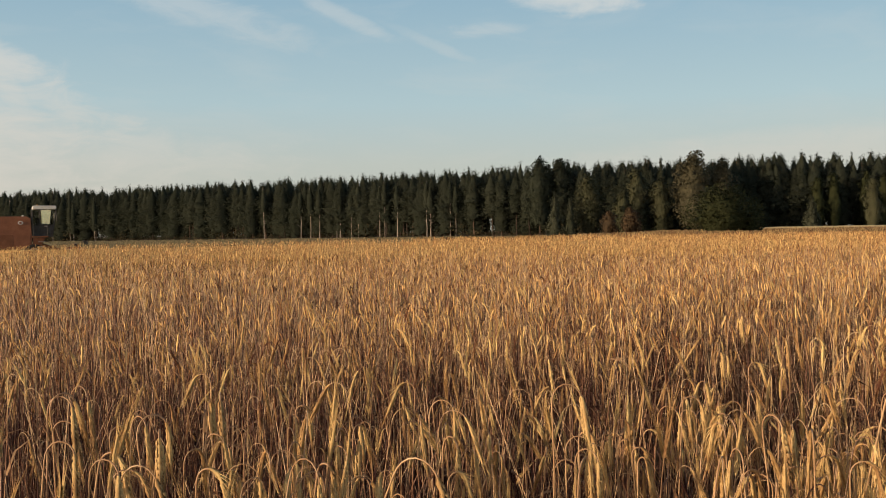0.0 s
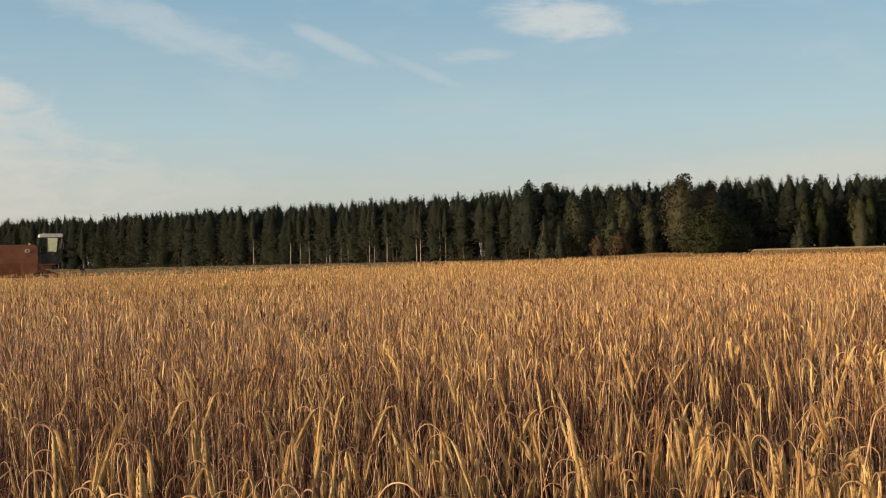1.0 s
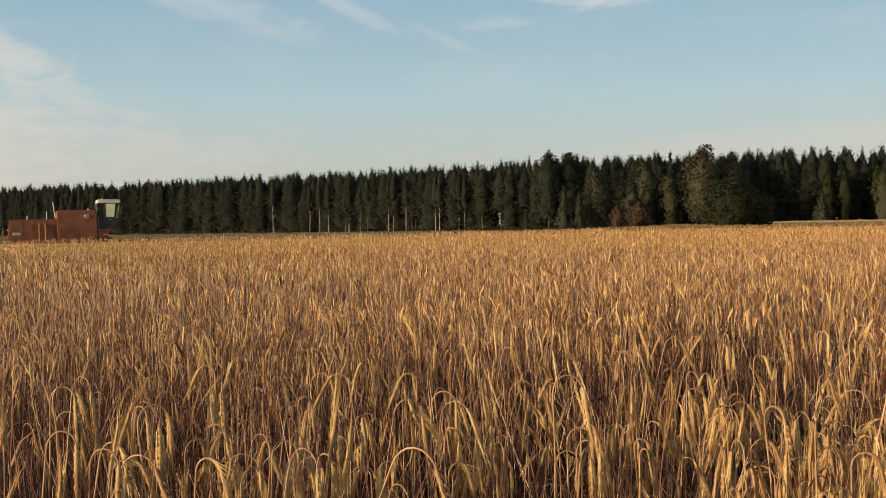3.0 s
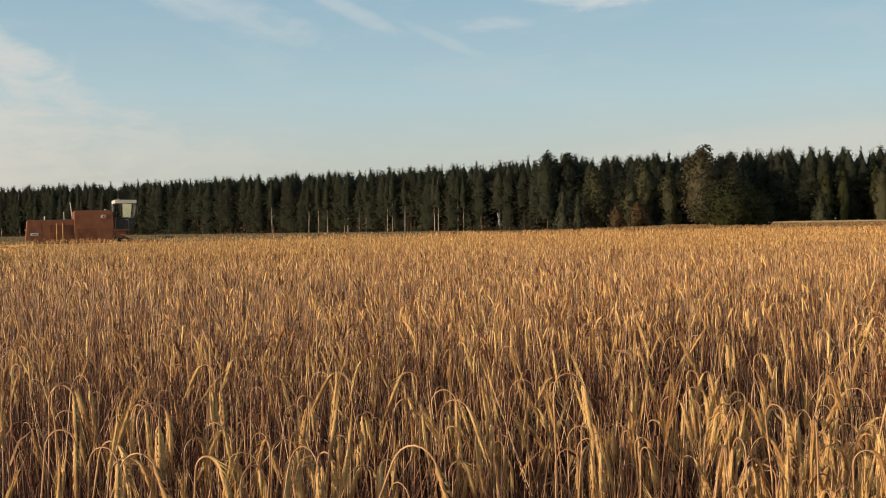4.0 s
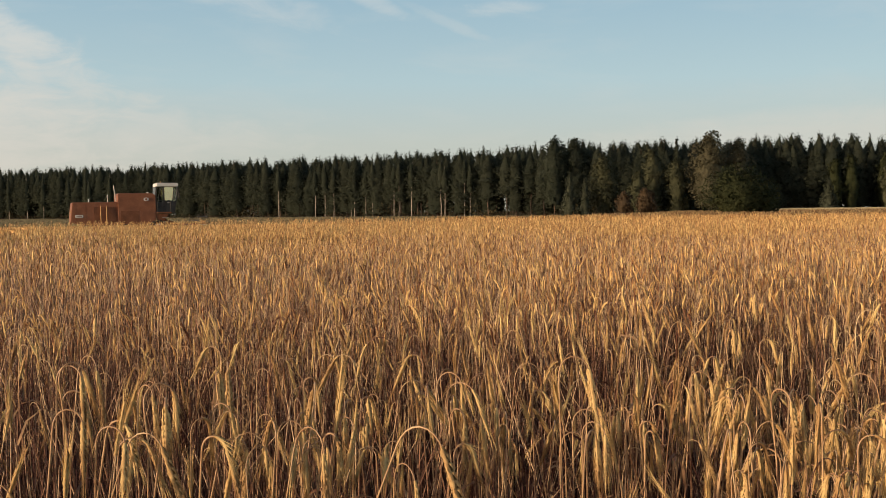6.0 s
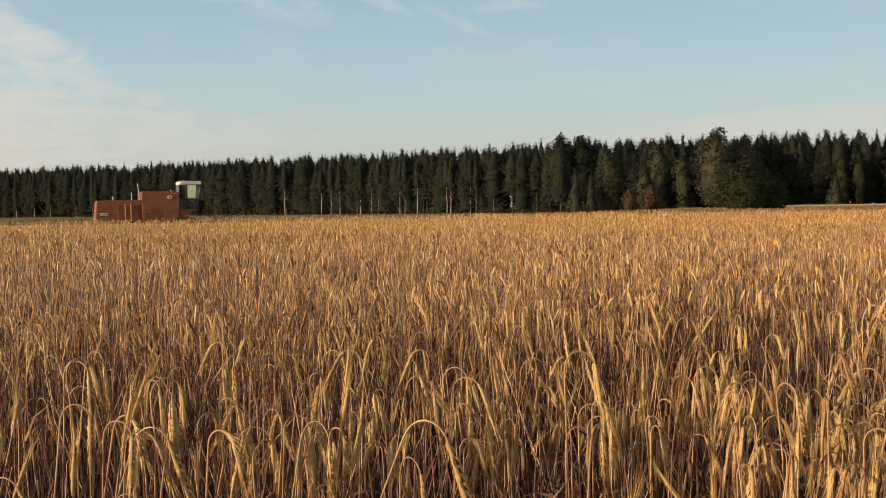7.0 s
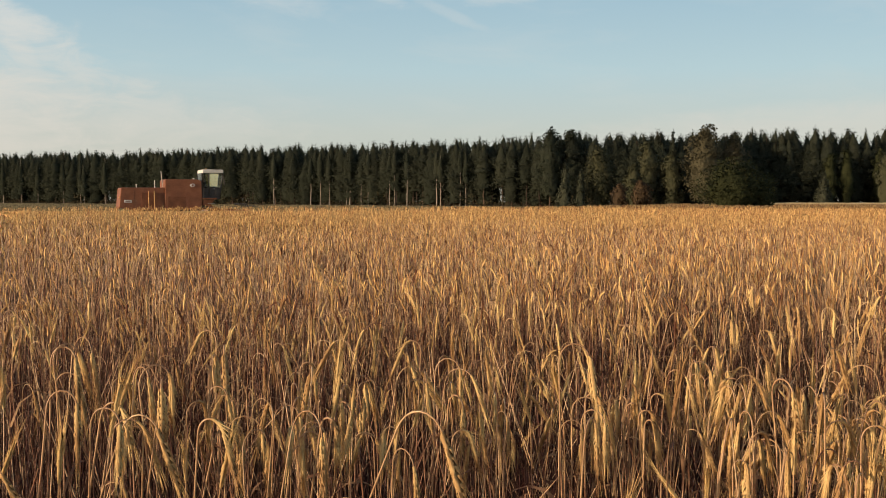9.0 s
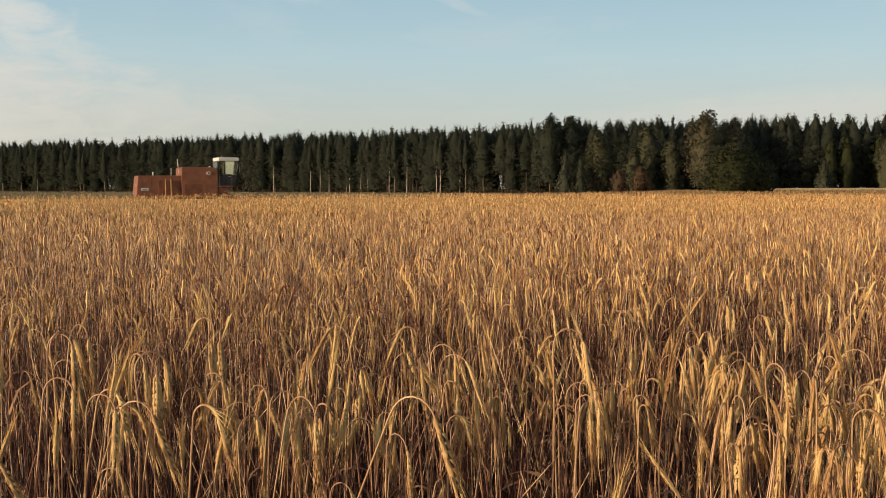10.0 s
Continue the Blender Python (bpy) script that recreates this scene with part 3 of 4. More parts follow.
def build_far_crop():
    """The closed roof of ears far off and to the sides, uneven on top, with a straight cut side."""
    rng = np.random.default_rng(8)
    us = np.concatenate([np.arange(-400, -80, 20.0), np.arange(-80, 100, 2.0), np.arange(100, 301, 20.0)])
    V, F = [], []
    cols = 120
    for x in us:
        y1 = edge_y(x)
        # the near stretch in front of the viewer is left to single stalks
        y0 = max(30.0 if abs(x) < 15.5 else abs(x) * 1.94, 8.5) if y1 > 8 and abs(x) < 0.52 * y1 else y1
        y0 = min(y0, y1)
        w = np.linspace(0, 1, cols)
        ys = y0 + (y1 - y0) * w if y0 < y1 else np.full(cols, y1)
        for k, y in enumerate(ys):
            h = (0.98 if y > 72 else 0.92) + 0.0042 * max(0.0, y - 190) + 0.06 * noise.noise((x * 0.35, y * 0.35, 0)) + rng.uniform(-0.06, 0.06)
            V.append((x + rng.uniform(-0.3, 0.3), y, h))
        V.append((x, y1 + 0.05, -0.02))
    n = cols + 1
    for a in range(len(us) - 1):
        for k in range(cols):
            i = a * n + k
            F.append((i, i + n, i + n + 1, i + 1))
    me = mesh_of("rye_crop", V, F, [M_FARCROP], smooth=False)
    tagged(new("rye_crop", me), "distant golden rye field up to the wood", "crop", kind="stuff")
    # uneven tops of the far stand
    n = 42000
    y = 68 + 200 * rng.random(n)
    x = rng.uniform(-0.05, 0.53, n) * y
    ok = y < edge_y(x) - 0.5
    x, y = x[ok], y[ok]
    n = len(x)
    top, r, a = 1.2 + np.where(y > 205, 0.1, 0.0) + 0.0042 * np.maximum(0, y - 190) + canopy_height(x, y) + rng.normal(0, 0.05, n), rng.uniform(0.08, 0.22, n), rng.uniform(0, 6.28, n)
    V = np.empty((n, 4, 3))
    for k in range(3):
        V[:, k] = np.stack([x + r * np.cos(a + k * 2.094), y + r * np.sin(a + k * 2.094), top - 0.42], 1)
    V[:, 3] = np.stack([x + rng.normal(0, 0.04, n), y, top], 1)
    tri = np.array([(0, 1, 3), (1, 2, 3), (2, 0, 3)])
    # beyond 205 m the paler colour paints sunlight onto the tops
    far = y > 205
    for sel, mat, label in ((~far, M_FAREAR, "distant golden tops of ripe rye"), (far, M_SUNLITRYE, "far strip of rye before the wood, painted sun-bright")):
        m = int(sel.sum())
        F = (tri[None] + (np.arange(m) * 4)[:, None, None]).reshape(-1, 3)
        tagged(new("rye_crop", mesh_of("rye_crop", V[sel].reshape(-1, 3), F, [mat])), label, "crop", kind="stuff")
    # an added far face of rye, its pale colour painting the sunlit strip
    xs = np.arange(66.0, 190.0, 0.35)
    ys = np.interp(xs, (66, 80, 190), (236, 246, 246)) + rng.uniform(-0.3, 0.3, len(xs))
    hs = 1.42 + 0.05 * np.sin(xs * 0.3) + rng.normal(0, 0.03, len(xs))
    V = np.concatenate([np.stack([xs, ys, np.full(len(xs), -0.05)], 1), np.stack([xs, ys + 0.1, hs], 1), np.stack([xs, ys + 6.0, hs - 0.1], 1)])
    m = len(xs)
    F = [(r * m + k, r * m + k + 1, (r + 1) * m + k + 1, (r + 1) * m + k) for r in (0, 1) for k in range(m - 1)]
    tagged(new("rye_crop", mesh_of("rye_crop", V, F, [M_SUNLITRYE])), "added side of the farthest rye, painted sunlit pale", "crop", kind="stuff")
    # the rest of the field, beside and behind the viewer
    V, F = [], []
    n = 90
    g = np.linspace(-1, 1, n)
    g = np.sign(g) * np.abs(g) ** 2.2 * 260
    for x in g:
        for y in g:
            V.append((x, y, 1.08 + 0.07 * noise.noise((x * 0.4, y * 0.4, 3.0)) + rng.uniform(-0.05, 0.05)))
    for a in range(n - 1):
        for b in range(n - 1):
            x, y = (g[a] + g[a + 1]) / 2, (g[b] + g[b + 1]) / 2
            if abs(x) < 9.5 and -8 < y < 9:
                continue
            if y > 1.88 * abs(x) - 6 or y > edge_y(x) - 3:
                continue
            i = a * n + b
            F.append((i, i + n, i + n + 1, i + 1))
    me = mesh_of("rye_crop", V, F, [M_FARCROP])
    tagged(new("rye_crop", me), "golden rye field all round", "crop", kind="stuff")


def packed(name, V, F, mats, index, smooth):
    used, inv = np.unique(F, return_inverse=True)
    return mesh_of(name, V[used], inv.reshape(F.shape), mats, index, smooth=smooth)


def build_near_plants():
    """The stalks that stand nearest, each with its ear and leaf."""
    rng = np.random.default_rng(21)
    kinds, tops = [], []
    for k in range(26):
        V, F, M = rye_template(rng, 3, 1.45 if k < 8 else 1.0, k >= 22)
        ear = V[np.unique(F[M == 1])]
        apex = ear[np.argmax(ear[:, 2])]
        tops.append(apex)
        stem = np.isin(M, (0, 3))
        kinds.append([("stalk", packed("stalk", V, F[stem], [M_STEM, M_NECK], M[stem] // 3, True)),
                      ("ear", packed("ear", V, F[M == 1], [M_EAR], None, False)),
                      ("leaf", packed("leaf", V, F[M == 2], [M_LEAF], None, True))])
    made = {}

    def plant(k, m, tall):
        if k not in made:
            ob = thing("rye_plant", m, "ripe rye plant with a nodding bearded ear and dry leaf", "rye plant", "nearest rye plants")
            for nm, me in kinds[k]:
                o = new(nm, me)
                o.parent = ob
            made[k] = ob
        else:
            ob = copy_thing(made[k], m)
        ob.scale = (tall, tall, tall)

    # the ears that stand out singly, a little above the rest
    nodding = list(range(8))
    upright = [22, 23, 24, 25]
    for j, (a, b, top, turn, up) in enumerate(((-0.284, 1.841, 1.27, 5, 0), (-0.114, 1.746, 1.25, 175, 0), (0.03, 1.76, 1.24, 20, 0), (0.124, 2.03, 1.25, 90, 0), (0.323, 2.01, 1.26, -20, 0),
                                               (-0.188, 2.21, 1.25, 190, 0), (-0.85, 2.19, 1.27, 10, 0), (-0.706, 2.774, 1.29, 170, 0), (1.29, 4.0, 1.33, 10, 0), (0.912, 3.02, 1.3, 5, 0),
                                               (0.953, 2.82, 1.29, 0, 0), (0.834, 3.294, 1.29, 10, 0), (-0.6, 1.78, 1.24, 200, 0), (0.266, 1.2, 1.285, 40, 1), (0.62, 2.2, 1.3, 10, 0), (0.8, 2.05, 1.3, 60, 1))):
        pick = upright if up else nodding
        k = pick[j % len(pick)]
        s = top / 1.25
        c, q = math.cos(radians(turn)), math.sin(radians(turn))
        ax, ay, az = tops[k] * s
        plant(k, pose(a - (c * ax - q * ay), b - (q * ax + c * ay), -0.01, 0, 0, turn), s)
    # a bent straw that lies across its neighbours
    plant(upright[0], pose(-0.36, 1.36, 0.52, 0, 55, 0), 1.02)
    x, y = scatter(rng, *NEAR_PLOT, 400, lambda x, y: np.abs(x) < 0.5 * y + 0.2)
    for a, b in list(zip(x, y))[:284]:
        k = int(rng.integers(0, len(kinds)))
        tall = 1.0 + float(canopy_height(a, b)) / 1.25 + rng.normal(-0.02, 0.045)
        turn = rng.normal(20, 50) if rng.random() < 0.55 else rng.uniform(0, 360)
        plant(k, pose(a, b, -0.01, rng.normal(0, 4.0), rng.normal(0.6, 5.5), turn), tall)


def build_stubble():
    """Short cut straw on the strips that the harvester has already cleared, up to the wood."""
    rng = np.random.default_rng(12)
    n = 30000
    y = 20 * (370 / 20) ** rng.random(n)
    x = rng.uniform(-0.56, 0.12, n) * y
    ok = (y > edge_y(x) + 0.3) & (y < np.interp(x, [p[0] for p in FRONT], [p[1] for p in FRONT]) - 2)
    x, y = x[ok], y[ok]
    n = len(x)
    w, h, a = rng.uniform(0.06, 0.2, n) * (1 + y / 120), rng.uniform(0.1, 0.3, n), rng.uniform(0, 6.28, n)
    V = np.empty((n, 4, 3))
    for k in range(3):
        V[:, k] = np.stack([x + w * np.cos(a + k * 2.094), y + w * np.sin(a + k * 2.094), np.full(n, -0.05)], 1)
    V[:, 3] = np.stack([x + rng.normal(0, 0.03, n), y, h], 1)
    F = (np.array([(0, 1, 3), (1, 2, 3), (2, 0, 3)])[None] + (np.arange(n) * 4)[:, None, None]).reshape(-1, 3)
    tagged(new("stubble", mesh_of("stubble", V.reshape(-1, 3), F, [M_STUBBLE])), "short pale straw stubble on the cut field", "stubble", kind="stuff")


build_crop()
build_understory()
build_loose_straws()
build_far_crop()
build_stubble()
build_near_plants()


# ---- trees ----
def leaf_cloud(rng, centres, radii, per, size, flat=0.8, up=0.4):
    """Small four-cornered sprays of leaves round centres, facing outward, with soft outward normals."""
    n = len(centres) * per
    c = np.repeat(np.asarray(centres), per, 0)
    r = np.repeat(np.asarray(radii), per, 0)
    d = rng.normal(0, 1, (n, 3))
    d /= np.linalg.norm(d, axis=1)[:, None]
    p = c + d * (r * rng.uniform(0.25, 1.0, n) ** 0.45)[:, None] * np.array([1, 1, flat])
    a = rng.normal(0, 1, (n, 3))
    a /= np.linalg.norm(a, axis=1)[:, None]
    b = np.cross(a, rng.normal(0, 1, (n, 3)))
    b /= np.linalg.norm(b, axis=1)[:, None]
    mid = np.average(np.asarray(centres), axis=0)
    away = (p - mid) * np.array([1, 1, 0.12])
    away /= np.linalg.norm(away, axis=1)[:, None] + 1e-6
    out = 0.6 * away + 0.25 * d + 0.08 * rng.normal(0, 1, (n, 3)) + np.array([0, 0, up])
    out /= np.linalg.norm(out, axis=1)[:, None]
    turn = (np.cross(a, b) * out).sum(1) < 0
    b[turn] *= -1
    s = (size * np.clip(r / np.median(radii), 0.3, 1.2) * rng.uniform(0.6, 1.3, n))[:, None]
    V = np.stack([p - a * s, p - b * s * 0.55, p + a * s, p + b * s * 0.55], 1).reshape(-1, 3)
    F = np.arange(n * 4).reshape(-1, 4)
    F = np.concatenate([F[:, (0, 1, 2)], F[:, (0, 2, 3)]])
    N = np.repeat(out, 4, 0)
    return V, F, N


def join_bm(bits):
    V, F, N, o = [], [], [], 0
    for v, f, nn in bits:
        V.append(v)
        F.append(np.asarray(f) + o)
        N.append(nn)
        o += len(v)
    return np.concatenate(V), np.concatenate(F), np.concatenate(N)


def pine_crown(rng, H, low, wide):
    """Needle sprays on whorls of limbs from height low to the top."""
    cs, rs = [], []
    z = low
    while z < H - 0.3:
        f = (z - low) / (H - low)
        reach = wide * (0.75 + 0.5 * f) * (1 - f ** 2.4) * rng.uniform(0.6, 1.3) + 0.1
        ox, oy = rng.normal(0, 0.3, 2) * (1 - f)
        for k in range(int(rng.integers(3, 6))):
            a = rng.uniform(0, 6.28)
            for q in (rng.uniform(0.1, 0.6), rng.uniform(0.6, 1.1)):
                b = a + rng.uniform(-0.5, 0.5)
                cs.append((ox + math.cos(b) * reach * q, oy + math.sin(b) * reach * q, z + rng.uniform(-0.6, 0.6) + 0.2 * q))
                rs.append((0.46 + 0.22 * reach) * (1 - 0.55 * f * f))
        z += rng.uniform(0.62, 1.0)
    for k in range(3):
        cs.append((rng.normal(0, 0.06), rng.normal(0, 0.06), H - 0.7 + 0.4 * k))
        rs.append(0.42 - 0.1 * k)
    return cs, rs


def crown_heart(rng, H, low, profile, rings=18, around=9, up=0.9):
    """The closed inner foliage of a crown: uneven tiers after a profile of radii, with soft normals."""
    V, N = [], []
    swell = rng.uniform(0.75, 1.15, around)
    for k in range(rings + 1):
        f = k / rings
        tier = rng.uniform(0.72, 1.08)
        for j in range(around):
            a = 2 * math.pi * (j + 0.5 * (k % 2)) / around
            r = profile(f) * tier * (0.5 * swell[j] + 0.5 * rng.uniform(0.65, 1.3)) + 0.02
            V.append((math.cos(a) * r, math.sin(a) * r, low + (H - low) * f + rng.uniform(-0.25, 0.25) * (1 - f)))
            N.append((math.cos(a), math.sin(a), up))
    F = []
    for k in range(rings):
        for j in range(around):
            a, b = k * around + j, k * around + (j + 1) % around
            F += [(a, b, b + around), (a, b + around, a + around)]
    N = np.array(N)
    return np.array(V), np.array(F), N / np.linalg.norm(N, axis=1)[:, None]


def skin_leaves(rng, heart, count, size):
    """Sprays of leaves that lie on a crown's inner foliage and share its soft normals."""
    V, F, N = heart
    A = V[F]
    area = np.linalg.norm(np.cross(A[:, 1] - A[:, 0], A[:, 2] - A[:, 0]), axis=1)
    pick = rng.choice(len(F), count, p=area / area.sum())
    w = rng.dirichlet((1, 1, 1), count)[:, :, None]
    p, nn = (A[pick] * w).sum(1), (N[F[pick]] * w).sum(1)
    p = p + nn * rng.uniform(0.0, 0.55, count)[:, None] * size * 3
    a = np.cross(nn, rng.normal(0, 1, (count, 3))) + nn * rng.normal(0, 0.35, (count, 1))
    a /= np.linalg.norm(a, axis=1)[:, None]
    b = np.cross(nn, a)
    s = (size * rng.uniform(0.6, 1.4, count))[:, None]
    Q = np.stack([p - a * s, p - b * s * 0.6, p + a * s, p + b * s * 0.6], 1).reshape(-1, 3)
    G = np.arange(count * 4).reshape(-1, 4)
    nn = nn + rng.normal(0, 0.16, nn.shape)
    nn /= np.linalg.norm(nn, axis=1)[:, None]
    return Q, np.concatenate([G[:, (0, 1, 2)], G[:, (0, 2, 3)]]), np.repeat(nn, 4, 0)


def pine_heart(rng, H, low, wide):
    return crown_heart(rng, H - 0.6, low, lambda f: 0.66 * wide * (0.75 + 0.5 * f) * (1 - f ** 2.1))


def spruce_crown(rng, H, low, wide):
    cs, rs = [], []
    z = low
    while z < H - 0.2:
        f = (z - low) / (H - low)
        reach = wide * (1 - f) ** 0.85 + 0.1
        for k in range(7):
            a = rng.uniform(0, 6.28)
            q = rng.uniform(0.35, 1.0)
            cs.append((math.cos(a) * reach * q, math.sin(a) * reach * q, z - 0.25 * reach * q))
            rs.append(0.2 + 0.22 * reach)
        z += 0.32 + 0.02 * H
    cs.append((0, 0, H))
    rs.append(0.15)
    return cs, rs


def leafy_crown(rng, H, low, wide, round_=1.0):
    cs, rs = [], []
    for k in range(int(50 * round_)):
        u, a = rng.random(), rng.uniform(0, 6.28)
        z = low + (H - low) * u
        prof = math.sin(math.pi * min(1, 0.14 + 0.82 * u)) ** 0.7
        r = wide * prof * math.sqrt(rng.uniform(0.15, 1.0))
        cs.append((math.cos(a) * r, math.sin(a) * r, z))
        rs.append(rng.uniform(0.55, 1.0) * wide * 0.33)
    cs.append((0, 0, H - 0.25 * wide))
    rs.append(0.3 * wide)
    return cs, rs


def trunk_mesh(rng, H, r, limbs, low, reach, name, mat, lean=0.02):
    """A tapered, slightly bent trunk with limbs."""
    bm = bmesh.new()
    pts = [Vector((lean * H * (k / 6) ** 2 + rng.normal(0, 0.05), rng.normal(0, 0.05), H * k / 6)) for k in range(7)]
    for k in range(6):
        add_rod(bm, pts[k], pts[k + 1] + (pts[k + 1] - pts[k]) * 0.03, r * (1 - 0.14 * k), r * (1 - 0.14 * (k + 1)), 6)
    for k in range(limbs):
        z = rng.uniform(low, H * 0.9)
        a, f = rng.uniform(0, 6.28), rng.uniform(0.5, 1.0)
        i = min(5, int(z / H * 6))
        p = pts[i].lerp(pts[i + 1], z / H * 6 - i)
        add_rod(bm, p, p + Vector((math.cos(a), math.sin(a), rng.uniform(0.15, 0.8))) * reach * f * (1 - 0.6 * z / H), r * 0.26, r * 0.07, 4)
    me = bpy.data.meshes.new(name)
    bm.to_mesh(me)
    bm.free()
    me.materials.append(mat)
    return me


def make_tree(name, kind, rng, H, wide, low, mat, bark, label, category, m, group="", per=16, size=0.42, trunk=0.2, density=1.0):
    crown = {"pine": pine_crown, "spruce": spruce_crown, "leafy": leafy_crown}[kind]
    cs, rs = crown(rng, H, low, wide) if kind != "leafy" else leafy_crown(rng, H, low, wide, density)
    V, F, nn = leaf_cloud(rng, cs, rs, per, size, up=0.9 if kind == "pine" else 0.7, flat=1.15)
    if kind == "pine":
        heart = pine_heart(rng, H, low, wide)
    elif kind == "spruce":
        heart = crown_heart(rng, H - 0.3, low, lambda f: 0.62 * wide * (1 - f) ** 0.9, up=0.7)
    else:
        heart = crown_heart(rng, H - 0.12 * wide, low, lambda f: 0.72 * wide * math.sin(math.pi * min(1, 0.14 + 0.84 * f)) ** 0.7, 16, 16, up=0.7)
    V, F, nn = join_bm([(V, F, nn), heart, skin_leaves(rng, heart, int(wide * (H - low) * (22 if kind == "leafy" else 14) * max(1.0, 4.5 / wide)), min(0.26, 0.07 + 0.045 * wide))])
    ob = thing(name, m, label, category, group)
    t = new("trunk", trunk_mesh(rng, H * 0.97, trunk, 10, low * 0.8 if kind != "pine" else low * 0.5, wide * 0.9, "trunk", bark))
    t.parent = ob
    c = new("crown", mesh_of("crown", V, F, [mat], normals=nn))
    c.parent = ob
    return ob


def front_at(q):
    """A place on the wood's front, q from 0 to 1 by length, and the way into the wood."""
    P = np.array(FRONT)
    seg = np.linalg.norm(np.diff(P, axis=0), axis=1)
    cum = np.concatenate([[0], np.cumsum(seg)])
    s = q * cum[-1]
    i = min(int(np.searchsorted(cum, s, side="right")) - 1, len(seg) - 1)
    f = (s - cum[i]) / seg[i]
    p = P[i] * (1 - f) + P[i + 1] * f
    d = (P[i + 1] - P[i]) / seg[i]
    return p, np.array([-d[1], d[0]])


def build_wood():
    rng = np.random.default_rng(33)
    length = float(np.sum(np.linalg.norm(np.diff(np.array(FRONT), axis=0), axis=1)))
    # three rows of single pines along the edge
    proto = []
    for k in range(9):
        H = (18.6, 19.2, 17.8, 20.0, 18.2, 19.6, 17.2, 18.8, 20.4)[k]
        low = H * (0.05, 0.3, 0.1, 0.04, 0.35, 0.13, 0.05, 0.26, 0.08)[k]
        ob = make_tree("pine_tree", "pine", rng, H, (3.1, 3.4, 2.7, 3.6, 2.8, 3.2, 3.5, 2.6, 3.0)[k], low, M_NEEDLE, M_PINEBARK,
                       "tall dark green pine with bare lower trunk at the wood edge", "pine tree", pose(0, 0, 0), "pines along the wood edge", per=10, size=0.26, trunk=0.15)
        proto.append([ob, False, H])
    count = 285
    for k in range(count):
        row = k % 3
        q = (k + rng.uniform(-0.5, 0.5)) / count
        p, into = front_at(min(max(q, 0.0), 1.0))
        p = p + into * (row * 1.5 + rng.uniform(0.0, 2.6))
        e = proto[int(rng.integers(0, len(proto)))]
        m = pose(p[0], p[1], 0, rng.normal(0, 1.2), rng.normal(0, 1.2), rng.uniform(0, 360))
        if e[1]:
            ob = copy_thing(e[0], m)
        else:
            e[0].matrix_basis, e[1], ob = m, True, e[0]
        s = rng.uniform(0.94, 1.03) * (1.0 + 0.01 * row) * (1.11 if p[0] > 82 else 1.0)
        ob.scale = (s * rng.uniform(1.3, 1.8), s * rng.uniform(1.2, 1.6), s)
    # the depth of the wood behind them
    bits, stems = [], bmesh.new()
    deep = int(length / 3.0)
    full, high = [], []
    for k in range(5):
        for kind, low in ((full, 1.5 + k * 0.4), (high, 11.0 + k * 0.4)):
            H = 19.5 + k * 0.35
            leaves = leaf_cloud(rng, *pine_crown(rng, H, low, 3.2), 5, 0.3, up=0.9, flat=1.15)
            kind.append(join_bm([leaves, pine_heart(rng, H, low, 3.2)]))
    for row in range(3):
        for k in range(deep):
            p, into = front_at((k + rng.random()) / deep)
            p = p + into * (4.5 + row * 6 + rng.uniform(0, 5))
            V, F, nn = (high if row else full)[int(rng.integers(0, 5))]
            a = rng.uniform(0, 6.28)
            R = np.array([[math.cos(a), -math.sin(a), 0], [math.sin(a), math.cos(a), 0], [0, 0, 1]])
            bits.append(((V * rng.uniform(0.95, 1.03) * (1.11 if p[0] > 82 else 1.0)) @ R.T + np.array([p[0], p[1], 0]), F, nn @ R.T))
    V, F, nn = join_bm(bits)
    ob = tagged(new("pine_wood", mesh_of("pine_wood", V, F, [M_NEEDLE], normals=nn)), "dense dark pine wood behind the edge", "wood", kind="stuff")
    # low growth under the edge
    cs, rs = [], []
    for k in range(2800):
        p, into = front_at(rng.random())
        deep = rng.uniform(-2.0, 16) if k % 4 else rng.uniform(0.5, 4.0)
        p = p + into * deep
        h = rng.uniform(0.2, 1.6) + max(0.0, deep - 2) * rng.uniform(0.1, 0.5) + max(0.0, 3.2 * math.sin(p[0] * 0.16 + 1.4 * math.sin(p[0] * 0.05)))
        cs.append((p[0], p[1], h * 0.5))
        rs.append(0.5 + h * 0.5)
    V, F, nn = leaf_cloud(rng, cs, rs, 14, 0.36)
    V[:, 2] = np.maximum(V[:, 2], -0.02)
    tagged(new("undergrowth", mesh_of("undergrowth", V, F, [M_UNDER])), "low brown and green bushes under the pines", "undergrowth", kind="stuff")


